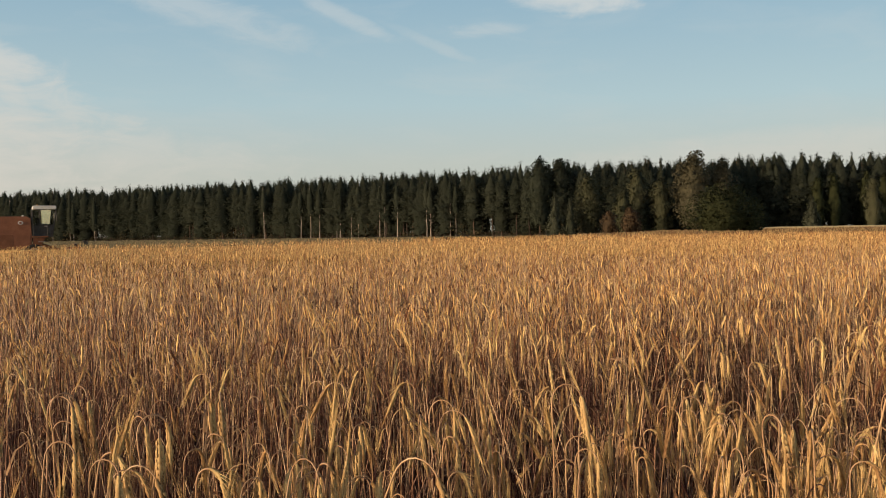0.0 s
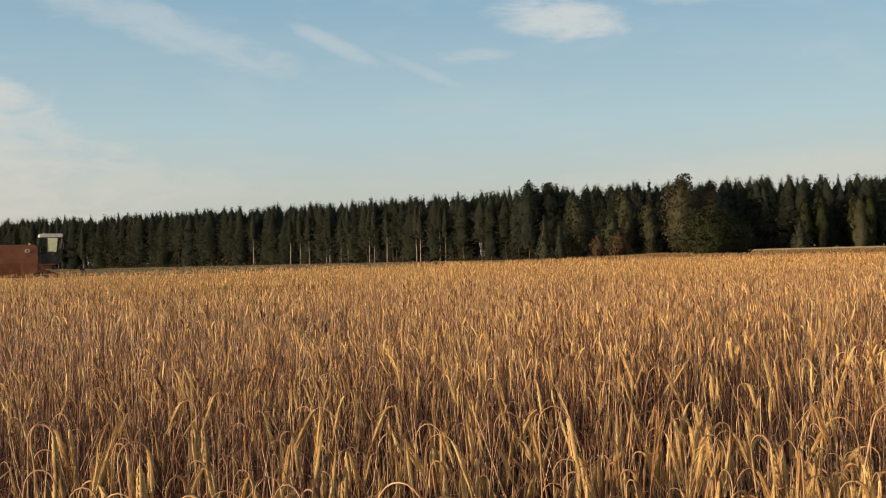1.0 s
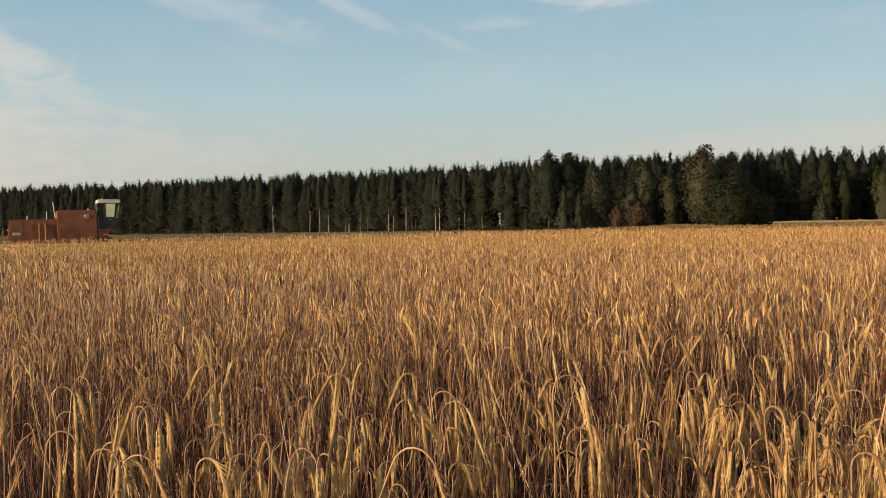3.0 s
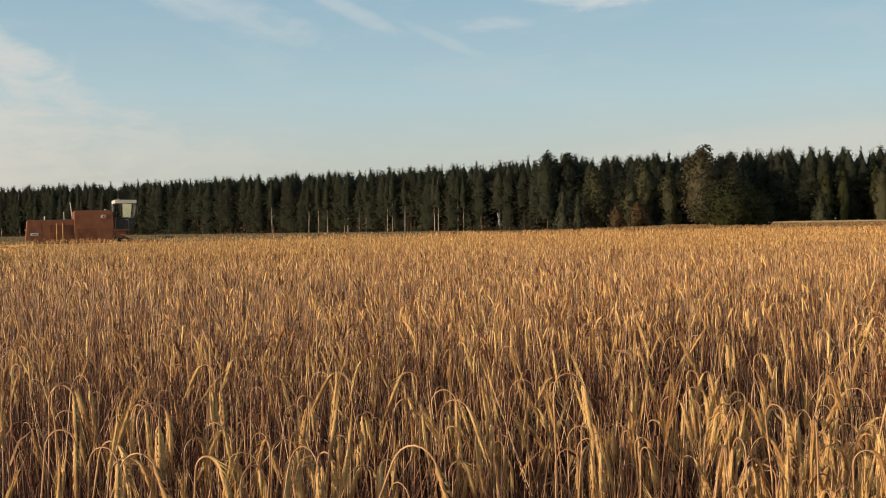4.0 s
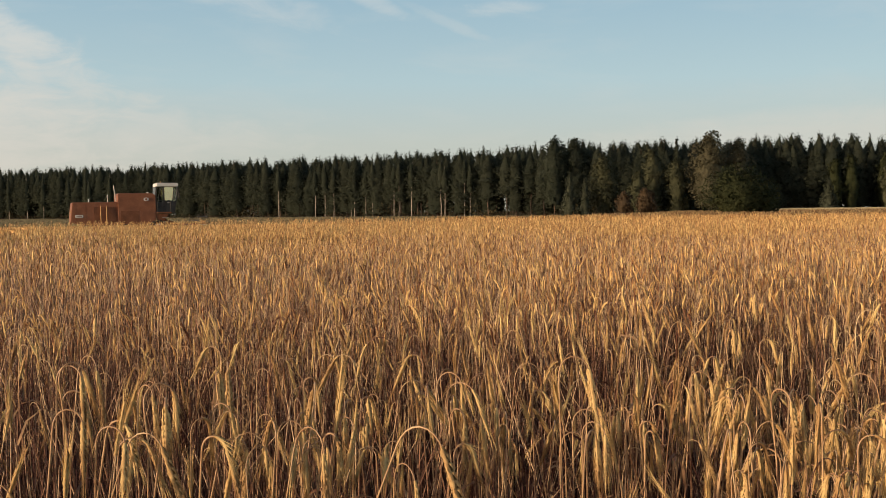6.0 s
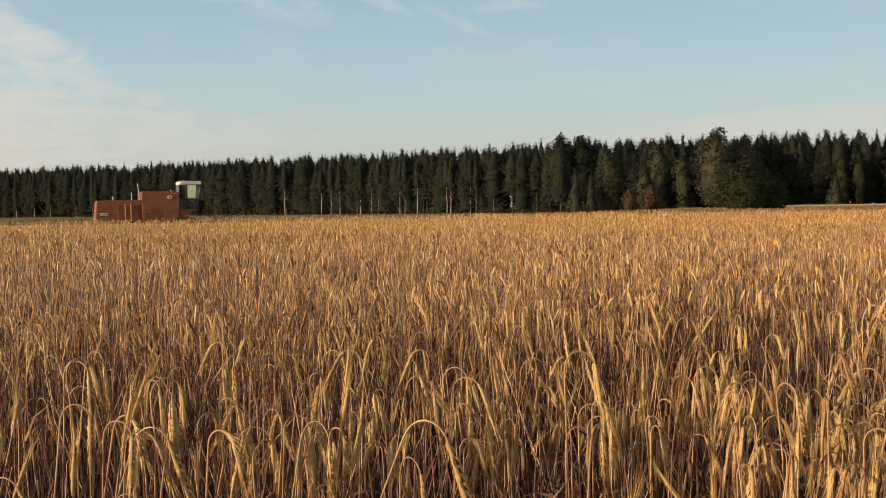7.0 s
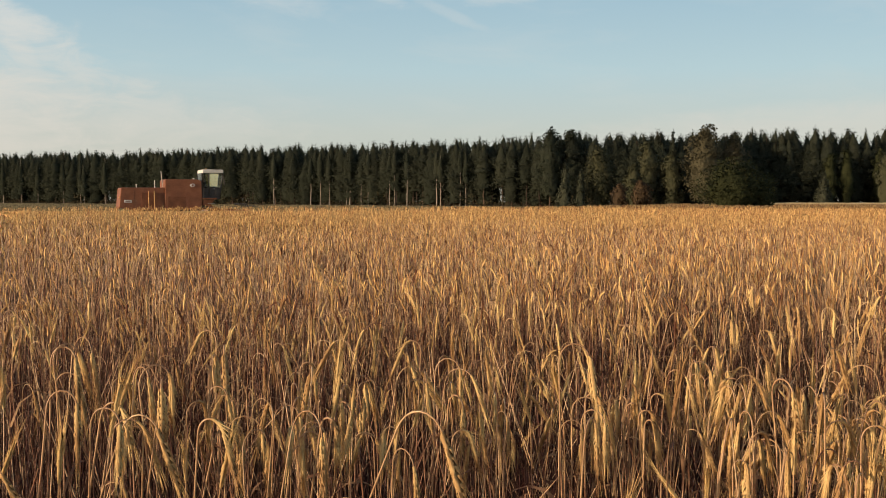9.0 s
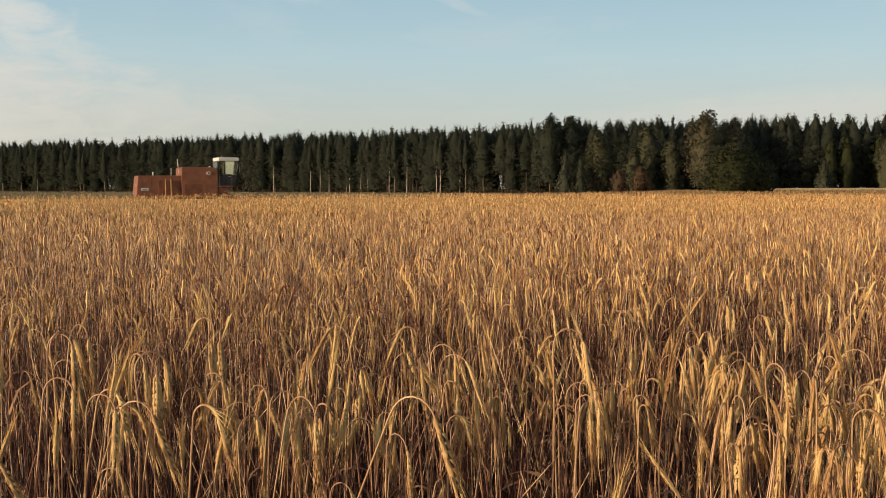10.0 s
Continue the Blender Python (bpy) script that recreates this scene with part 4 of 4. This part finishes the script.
def build_single_trees():
    rng = np.random.default_rng(44)

    def tree(name, kind, x, y, H, wide, low, mat, bark, label, category, per=34, size=0.4, trunk=0.16, density=1.0, squash=1.0):
        ob = make_tree(name, kind, rng, H, wide, low, mat, bark, label, category, pose(x, y, 0, 0, 0, rng.uniform(0, 360)), "", int(per * 0.8), size * 0.7, trunk * 0.8, density)
        ob.scale = (1, squash, 1)
        return ob

    B = M_BIRCHBARK
    tree("birch_tree", "leafy", 63.5, 236.0, 19.2, 5.2, 2.0, M_AUTUMN, M_PINEBARK, "tall olive green birch in evening light", "birch tree", 50, 0.44, 0.2, 2.2)
    tree("birch_tree", "leafy", 71.5, 240.0, 17.4, 4.8, 2.5, M_AUTUMN, M_PINEBARK, "broad olive green birch at the wood edge", "birch tree", 46, 0.42, 0.17, 1.8)
    tree("birch_tree", "leafy", 56.6, 240.0, 13.6, 3.2, 1.0, M_BIRCHLEAF, M_PINEBARK, "slender birch beside a taller one", "birch tree", 44, 0.4, 0.13, 1.5)
    tree("birch_tree", "leafy", 51.3, 243.0, 16.2, 3.2, 2.2, M_BIRCHLEAF, B, "birch with a bright white trunk", "birch tree", 44, 0.42, 0.17, 1.7)
    tree("aspen_tree", "leafy", 39.6, 245.0, 14.6, 3.8, 0.5, M_BIRCHLEAF, M_PINEBARK, "round-topped light green aspen before the pines", "aspen tree", 50, 0.42, 0.15, 2.0)
    tree("aspen_tree", "leafy", 46.4, 236.0, 10.6, 2.4, 1.0, M_BIRCHLEAF, M_PINEBARK, "small yellowish aspen behind a rusty shrub", "aspen tree", 44, 0.38, 0.12, 1.6)
    tree("willow_bush", "leafy", 36.0, 120.0, 5.9, 4.4, 1.1, M_BUSHLEAF, M_PINEBARK, "broad round dark green willow bush in the field", "bush", 90, 0.2, 0.16, 2.6)
    tree("willow_bush", "leafy", 39.4, 121.0, 3.7, 1.9, 0.3, M_BUSHLEAF, M_PINEBARK, "low dark green bush beside a larger one", "bush", 50, 0.18, 0.1)
    tree("hawthorn_shrub", "leafy", 26.5, 130.0, 4.2, 1.5, 0.9, M_RUSTLEAF, M_PINEBARK, "rusty brown shrub with a thin trunk", "shrub", 30, 0.24, 0.1)
    tree("hawthorn_shrub", "leafy", 24.0, 132.0, 3.9, 1.3, 0.6, M_RUSTLEAF, M_PINEBARK, "low reddish shrub in the field", "shrub", 22, 0.22, 0.07)
    tree("spruce_tree", "spruce", 30.2, 240.0, 11.2, 2.5, 0.4, M_SPRUCE, M_PINEBARK, "young pointed spruce before the pines", "spruce tree", 20, 0.32, 0.12)
    tree("spruce_tree", "spruce", 34.0, 240.0, 9.6, 1.9, 0.4, M_SPRUCE, M_PINEBARK, "smaller pointed spruce beside another", "spruce tree", 20, 0.3, 0.1)
    tree("spruce_tree", "spruce", 61.0, 258.0, 20.8, 2.6, 3.0, M_NEEDLE, M_PINEBARK, "tall dark spruce standing above the pines", "spruce tree", 16, 0.42, 0.2)
    tree("spruce_tree", "spruce", 57.8, 259.0, 20.2, 2.5, 3.0, M_NEEDLE, M_PINEBARK, "tall dark spruce among the pines", "spruce tree", 16, 0.42, 0.2)
    tree("old_pine", "leafy", 29.0, 263.0, 20.9, 4.4, 3.0, M_NEEDLE, M_PINEBARK, "old pine with a broad rounded dark crown", "pine tree", 44, 0.44, 0.2, 2.0)
    tree("old_pine", "leafy", 34.5, 264.0, 20.4, 4.2, 3.0, M_NEEDLE, M_PINEBARK, "old round-crowned pine beside another", "pine tree", 44, 0.44, 0.2, 2.0)
    tree("spruce_tree", "spruce", 97.0, 247.0, 9.4, 2.6, 0.3, M_SPRUCE, M_PINEBARK, "small fresh green spruce at the far field edge", "spruce tree", 36, 0.34, 0.12)
    tree("alder_tree", "leafy", 114.0, 250.0, 14.0, 2.6, 0.8, M_BIRCHLEAF, M_PINEBARK, "brownish green alder lit by the low sun", "alder tree", 36, 0.36, 0.15)
    for k, (x, H) in enumerate(((104.0, 15.0), (109.0, 16.0), (119.0, 17.0), (124.0, 16.0))):
        tree("alder_tree", "leafy", x + 4, 271.0 + k * 1.0, H, 2.8, 1.0, M_BUSHLEAF, M_PINEBARK, "dark green alder before the far pines", "alder tree", 30, 0.42, 0.15)
    # thin pale trunks that catch the light at the wood's front
    for k, q in enumerate((-43.5, -40.0, -37.0, -31.0, -29.8, -26.0, -23.6, -16.6, -15.0, -11.0, -2.0, -0.8, 5.0, 6.6, -175.0, -166.0, -158.0, -146.0, -138.0, -136.4, -127.0, -57.0)):
        y = float(np.interp(q, [p[0] for p in FRONT], [p[1] for p in FRONT])) - 1.5
        H = rng.uniform(15.5, 18.0)
        tree("pine_tree", "pine", q, y, H, 1.9, H * rng.uniform(0.4, 0.6) if q > -60 else rng.uniform(3.0, 5.0), M_NEEDLE, B, "slender pine with a pale bare trunk at the wood edge", "pine tree", 9, 0.34, rng.uniform(0.13, 0.2))


build_wood()
build_single_trees()


# ---- the harvester ----
HARVEST_FROM, HARVEST_TO = (-25.27, 61.07), (-15.19, 65.57)
HEADING = math.degrees(math.atan2(HARVEST_TO[1] - HARVEST_FROM[1], HARVEST_TO[0] - HARVEST_FROM[0]))


def make_wheel(name, x, y, r, w, parent):
    """A wheel whose axle runs along y."""
    wheel = new(name)
    wheel.parent = parent
    wheel.matrix_basis = pose(x, y, r)
    bm = bmesh.new()
    n = 28
    prof = [(r * 0.6, -w / 2), (r * 0.9, -w / 2), (r * 0.97, -w * 0.38), (r * 0.97, w * 0.38), (r * 0.9, w / 2), (r * 0.6, w / 2)]
    rings = [[bm.verts.new((q * math.cos(2 * math.pi * k / n), d, q * math.sin(2 * math.pi * k / n))) for q, d in prof] for k in range(n)]
    for k in range(n):
        a, b = rings[k], rings[(k + 1) % n]
        for j in range(len(prof)):
            bm.faces.new((a[j], a[(j + 1) % len(prof)], b[(j + 1) % len(prof)], b[j]))
    for k in range(n):
        a = 2 * math.pi * k / n
        sgn = 1 if k % 2 else -1
        c, s = math.cos(a), math.sin(a)
        add_rod(bm, (r * 0.97 * c, sgn * w * 0.03, r * 0.97 * s), (r * 0.955 * math.cos(a + 0.16), sgn * w * 0.46, r * 0.955 * math.sin(a + 0.16)), r * 0.035, n=4)
    bmesh.ops.recalc_face_normals(bm, faces=bm.faces[:])
    part("tyre", bm, M_RUBBER, wheel)
    bm = bmesh.new()
    add_rod(bm, (0, -w * 0.3, 0), (0, w * 0.3, 0), r * 0.6, n=24)
    add_rod(bm, (0, -w * 0.42, 0), (0, w * 0.42, 0), r * 0.16, n=12)
    for k in range(6):
        a = k * math.pi / 3
        add_rod(bm, (r * 0.36 * math.cos(a), -w * 0.33, r * 0.36 * math.sin(a)), (r * 0.36 * math.cos(a), w * 0.33, r * 0.36 * math.sin(a)), r * 0.05, n=6)
    part("rim", bm, M_CREAM, wheel)
    return wheel


def build_harvester():
    """x ahead, y to its left, z up; the origin lies on the ground under the cab's rear edge, at its near side."""
    h = thing("combine_harvester", pose(*HARVEST_FROM, 0, 0, 0, HEADING), "faded red combine harvester with a white-roofed cab, driving along the crop", "combine harvester")
    W = 2.5
    # grain tank and threshing body
    body = part("body", prism([(-2.42, 1.0), (-2.42, 2.95), (-2.32, 3.0), (-0.2, 3.0), (-0.06, 2.9), (0.0, 1.75), (-0.02, 1.0)], 0.0, W, 0.035), M_RED, h)
    part("tank_lip", prism([(-2.36, 2.99), (-2.3, 3.03), (-0.3, 3.03), (-0.22, 2.99)], 0.25, W - 0.25, 0.015), M_DKRED, body)
    part("side_panel", box((-2.25, -0.012, 1.08), (-1.1, 0.01, 1.86), 0.004), M_DKRED, body, "darker dusty lower panel")
    part("side_panel", box((-1.02, -0.012, 1.08), (-0.12, 0.01, 1.86), 0.004), M_RED, body)
    bm = bmesh.new()
    bmesh.ops.create_cone(bm, cap_ends=True, segments=20, radius1=0.15, radius2=0.14, depth=0.02, matrix=pose(-0.65, -0.034, 2.62, 90, 0, 0) @ Matrix.Diagonal((1.1, 0.75, 1, 1)))
    part("badge", bm, M_CREAM, body, "small white oval badge")
    bm = bmesh.new()
    bmesh.ops.create_cone(bm, cap_ends=True, segments=16, radius1=0.075, radius2=0.075, depth=0.012, matrix=pose(-0.65, -0.048, 2.62, 90, 0, 0))
    part("badge_centre", bm, M_RED, body)
    part("filler_cap", rod((-0.5, 0.4, 2.93), (-0.5, 0.4, 3.1), 0.07, 0.06, 10), M_CREAM, body)
    # rear straw hood
    hood = part("hood", prism([(-5.32, 1.15), (-5.2, 2.38), (-5.14, 2.44), (-2.4, 2.46), (-2.4, 1.0), (-4.6, 0.95)], 0.12, W - 0.12, 0.04), M_RED, h)
    for x in (-5.0, -4.4, -3.75, -3.05):
        part("rib", box((x - 0.01, 0.113, 1.1), (x + 0.01, 0.126, 2.38), 0.002), M_RED, hood)
    part("hood_panel", box((-3.9, 0.085, 1.2), (-2.5, 0.125, 2.12), 0.012), M_DKRED, hood, "dark red side panel")
    part("rear_plate", box((-5.02, 0.07, 1.46), (-4.55, 0.115, 1.62), 0.006), M_CREAM, hood, "small white plate")
    part("plate_mark", box((-4.95, 0.062, 1.52), (-4.62, 0.072, 1.56), 0.0), M_DKRED, hood)
    part("rear_lip", prism([(-5.34, 1.05), (-5.29, 1.3), (-5.24, 1.3), (-5.28, 1.0)], 0.2, W - 0.2, 0.01), M_DKRED, hood)
    part("tail_lamp", box((-5.34, 0.2, 1.75), (-5.25, 0.38, 1.86), 0.02), M_ORANGE, hood)
    part("air_intake", rod((-4.15, 0.9, 2.44), (-4.15, 0.9, 2.68), 0.03, 0.045, 10), M_CREAM, hood)
    part("exhaust_pipe", rod((-2.5, 0.5, 2.5), (-2.62, 0.5, 3.55), 0.035, 0.03, 10), M_STEEL, h, "bare steel exhaust pipe")
    part("aerial", rod((-3.0, 0.7, 2.4), (-3.0, 0.7, 2.95), 0.02), M_CREAM, h)
    # ladder to the engine deck
    ladder = part("ladder", rod((-3.12, -0.08, 1.05), (-3.12, 0.02, 2.2), 0.028), M_ORANGE, h, "orange ladder")
    part("ladder_post", rod((-3.48, -0.08, 1.05), (-3.48, 0.02, 2.2), 0.028), M_ORANGE, ladder)
    for k in range(4):
        part("rung", rod((-3.48, -0.07 + k * 0.02, 1.15 + k * 0.27), (-3.12, -0.07 + k * 0.02, 1.15 + k * 0.27), 0.012, n=6), M_DKRED, ladder)
    # cab
    cab = part("cab_floor", box((0.02, 0.35, 1.72), (1.25, 2.15, 1.9), 0.02), M_GREY, h)
    part("cab_roof", prism([(0.08, 3.47), (0.08, 3.66), (0.13, 3.71), (1.42, 3.7), (1.47, 3.63), (1.44, 3.47)], 0.2, 2.3, 0.03), M_CREAM, h, "white cab roof")
    part("roof_beacon", rod((0.35, 0.5, 3.7), (0.35, 0.5, 3.78), 0.05, 0.04, 10), M_ORANGE, h)
    for y in (0.36, 2.1):
        for (xa, xb) in ((0.04, 0.06), (0.5, 0.52), (1.22, 1.46)):
            part("cab_pillar", box((min(xa, xb) - 0.035, y - 0.03, 1.9), (min(xa, xb) + 0.035, y + 0.03, 3.47), 0.01) if xa < 1 else rod((xa, y, 1.9), (xb, y, 3.47), 0.04, n=6), M_GREY, cab)
        part("cab_wall", box((0.08, y - 0.02, 1.9), (0.46, y + 0.02, 2.45), 0.01), M_GREY, cab)
        part("side_glass", box((0.09, y - 0.005, 2.45), (0.46, y + 0.005, 3.46), 0.0), M_GLASS, cab, "dusty side window")
        part("front_glass", prism([(1.1, 2.52), (1.2, 3.45), (1.4, 3.45), (1.26, 2.52)], y - 0.005, y + 0.005, 0.0), M_GLASS, cab)
        door = part("cab_door", prism([(0.55, 1.92), (0.55, 2.5), (1.27, 2.5), (1.2, 1.92)], y - 0.025, y + 0.025, 0.008), M_GREY, cab)
        part("door_glass", prism([(0.6, 2.54), (0.58, 3.43), (1.16, 3.43), (1.06, 2.54)], y - 0.005, y + 0.005, 0.0), M_COATED, door, "cab door window that mirrors the pale evening sky")
        part("door_handle", box((0.74, y - 0.06, 2.38), (0.9, y - 0.03, 2.42), 0.006), M_STEEL, door)
    part("windscreen", prism([(1.2, 1.92), (1.46, 3.45), (1.472, 3.45), (1.212, 1.92)], 0.4, 2.06, 0.0), M_GLASS, cab)
    part("rear_window", box((0.03, 0.4, 2.5), (0.042, 2.06, 3.45), 0.0), M_GLASS, cab)
    part("seat", prism([(0.3, 1.9), (0.3, 2.95), (0.42, 2.95), (0.48, 2.42), (0.85, 2.4), (0.85, 1.9)], 0.95, 1.5, 0.04), M_SEAT, cab)
    part("steering_column", rod((1.05, 1.22, 1.9), (0.92, 1.22, 2.6), 0.035), M_SEAT, cab)
    bm = bmesh.new()
    bmesh.ops.create_cone(bm, segments=20, radius1=0.21, radius2=0.2, depth=0.03, cap_ends=True, matrix=pose(0.91, 1.22, 2.62, 0, -20, 0))
    part("steering_wheel", bm, M_SEAT, cab)
    # platform and steps beside the cab
    deck = part("platform", box((0.02, -0.12, 1.68), (0.95, 0.4, 1.78), 0.015), M_DKRED, h)
    part("platform_skirt", prism([(0.04, 1.2), (0.04, 1.66), (0.8, 1.66), (0.5, 1.2)], 0.02, 0.3, 0.015), M_DKRED, deck)
    for x in (0.08, 0.9):
        part("hand_rail", rod((x, -0.1, 1.76), (x, -0.1, 2.55), 0.018), M_GREY, deck)
    part("hand_rail", rod((0.08, -0.1, 2.54), (0.9, -0.1, 2.54), 0.018), M_GREY, deck)
    for k in range(4):
        part("step", box((0.35, -0.3, 0.5 + k * 0.3), (0.75, -0.05, 0.53 + k * 0.3), 0.006), M_STEEL, deck)
    part("mirror", box((1.45, -0.06, 2.7), (1.5, 0.12, 3.05), 0.015), M_GREY, h)
    part("mirror_arm", rod((1.45, 0.36, 3.3), (1.48, 0.03, 3.0), 0.014), M_GREY, h)
    # running gear
    part("axle", rod((0.1, 0.25, 0.64), (0.1, W - 0.25, 0.64), 0.14, n=12), M_GREY, h)
    part("rear_axle", rod((-4.1, 0.35, 0.5), (-4.1, W - 0.35, 0.5), 0.09, n=10), M_GREY, h)
    part("chassis", box((-4.3, 0.55, 0.62), (0.4, W - 0.55, 1.1), 0.04), M_GREY, h)
    wheels = [(make_wheel("front_wheel", 0.1, y, 0.64, 0.5, h), 0.64) for y in (0.05, W - 0.05)]
    wheels += [(make_wheel("rear_wheel", -4.1, y, 0.46, 0.32, h), 0.46) for y in (0.25, W - 0.25)]
    # cutting table
    part("feeder_house", prism([(0.3, 0.7), (0.3, 1.45), (2.2, 0.75), (2.2, 0.25)], 0.75, 1.75, 0.03), M_DKRED, h)
    table = part("header_back", prism([(2.2, 0.12), (2.2, 0.95), (2.3, 0.95), (2.42, 0.2), (3.2, 0.1), (3.2, 0.06)], -0.55, 3.65, 0.01), M_RED, h)
    for y in (-0.6, 3.6):
        part("header_end", prism([(2.15, 0.08), (2.2, 1.0), (2.7, 0.9), (3.7, 0.14), (3.7, 0.06)], y, y + 0.08, 0.02), M_RED, table)
    part("feed_auger", rod((2.62, -0.5, 0.42), (2.62, 3.58, 0.42), 0.17, n=14), M_STEEL, table)
    for y in (-0.55, 3.62):
        part("reel_arm", rod((2.3, y, 0.98), (3.15, y, 0.98), 0.035), M_DKRED, table)
    reel = new("reel")
    reel.parent = h
    reel.matrix_basis = pose(3.1, 1.55, 0.92)
    part("reel_shaft", rod((0, -2.0, 0), (0, 2.0, 0), 0.045, n=10), M_STEEL, reel)
    for k in range(5):
        a = k * 2 * math.pi / 5
        c, s = 0.52 * math.cos(a), 0.52 * math.sin(a)
        bm = bmesh.new()
        add_rod(bm, (c, -2.0, s), (c, 2.0, s), 0.022, n=6)
        for y in np.linspace(-1.95, 1.95, 22):
            add_rod(bm, (c, y, s), (c + 0.05, y, s - 0.2), 0.006, n=4)
        for y in (-1.9, 0, 1.9):
            add_rod(bm, (0, y, 0), (c, y, s), 0.014, n=5)
        part("reel_bat", bm, M_GREY, reel)
    for o in h.children_recursive:
        if "glass" in o.name or o.name.startswith(("windscreen", "rear_window")):
            o.visible_shadow = False
    return h, wheels, reel


HARVESTER, WHEELS, REEL = build_harvester()


# ---- insects that cross before the viewer ----
def make_insect(size, label):
    ob = thing("flying_insect", pose(0, 0, 0), label, "insect")
    bm = bmesh.new()
    for x, r, l in ((-0.35, 0.17, 0.42), (0.12, 0.16, 0.24), (0.4, 0.12, 0.14)):
        bmesh.ops.create_icosphere(bm, subdivisions=2, radius=1.0, matrix=Matrix.Translation((x * size, 0, 0)) @ Matrix.Diagonal((l * size, r * size, r * size, 1)))
    part("body", bm, M_INSECT, ob)
    for sgn in (1, -1):
        bm = bmesh.new()
        pts = [(0.1, 0.1), (0.16, 0.75), (-0.05, 1.0), (-0.3, 0.7), (-0.12, 0.12)]
        vs = [bm.verts.new((x * size, sgn * y * size, (0.12 + 0.3 * y) * size)) for x, y in pts]
        f = bm.faces.new(vs)
        r = bmesh.ops.extrude_face_region(bm, geom=[f])
        for v in r["geom"]:
            if isinstance(v, bmesh.types.BMVert):
                v.co.z += 0.015 * size
        part("wing", bm, M_WING, ob)
    return ob


INSECTS = [make_insect(0.006, "small dark fly in flight over the ears"), make_insect(0.004, "tiny pale fly in flight over the ears")]


def motions():
    a, b = Vector((*HARVEST_FROM, 0)), Vector((*HARVEST_TO, 0))
    walk(HARVESTER, [(t / 2, pose(*a.lerp(b, t / 20), 0, 0, HEADING)) for t in range(21)])
    speed = (b - a).length / 10.0
    for wheel, r in WHEELS:
        p = wheel.matrix_basis.translation.copy()
        step = 0.25 if r < 0.6 else 0.5
        walk(wheel, [(k * step, pose(*p, 0, math.degrees(speed * k * step / r), 0)) for k in range(int(10 / step) + 1)])
    p = REEL.matrix_basis.translation.copy()
    walk(REEL, [(k * 0.4, pose(*p, 0, 62.0 * k, 0)) for k in range(26)])
    flights = ([(0, 2.6, 0.3, 1.5), (5.0, 1.5, 0.95, 1.66), (5.4, 0.56, 1.043, 1.736), (5.5, 0.035, 1.042, 1.777), (5.6, -0.161, 1.041, 1.785),
                (5.7, -0.281, 1.04, 1.843), (5.8, -0.418, 1.039, 1.884), (5.9, -0.597, 1.038, 1.912), (10.0, -6.0, 1.0, 2.4)],
               [(0, 3.0, 1.2, 3.2), (5.0, 1.7, 1.3, 2.4), (5.4, 0.56, 1.243, 1.987), (5.5, -0.057, 1.242, 1.771), (5.6, -0.246, 1.241, 1.838),
                (5.7, -0.357, 1.24, 1.859), (5.8, -0.518, 1.239, 1.908), (5.9, -0.677, 1.238, 1.941), (10.0, -6.5, 1.3, 2.6)])
    for ob, rows in zip(INSECTS, flights):
        walk(ob, [(t, pose(x, y, z, 10, -8, 175)) for t, x, y, z in rows])


motions()
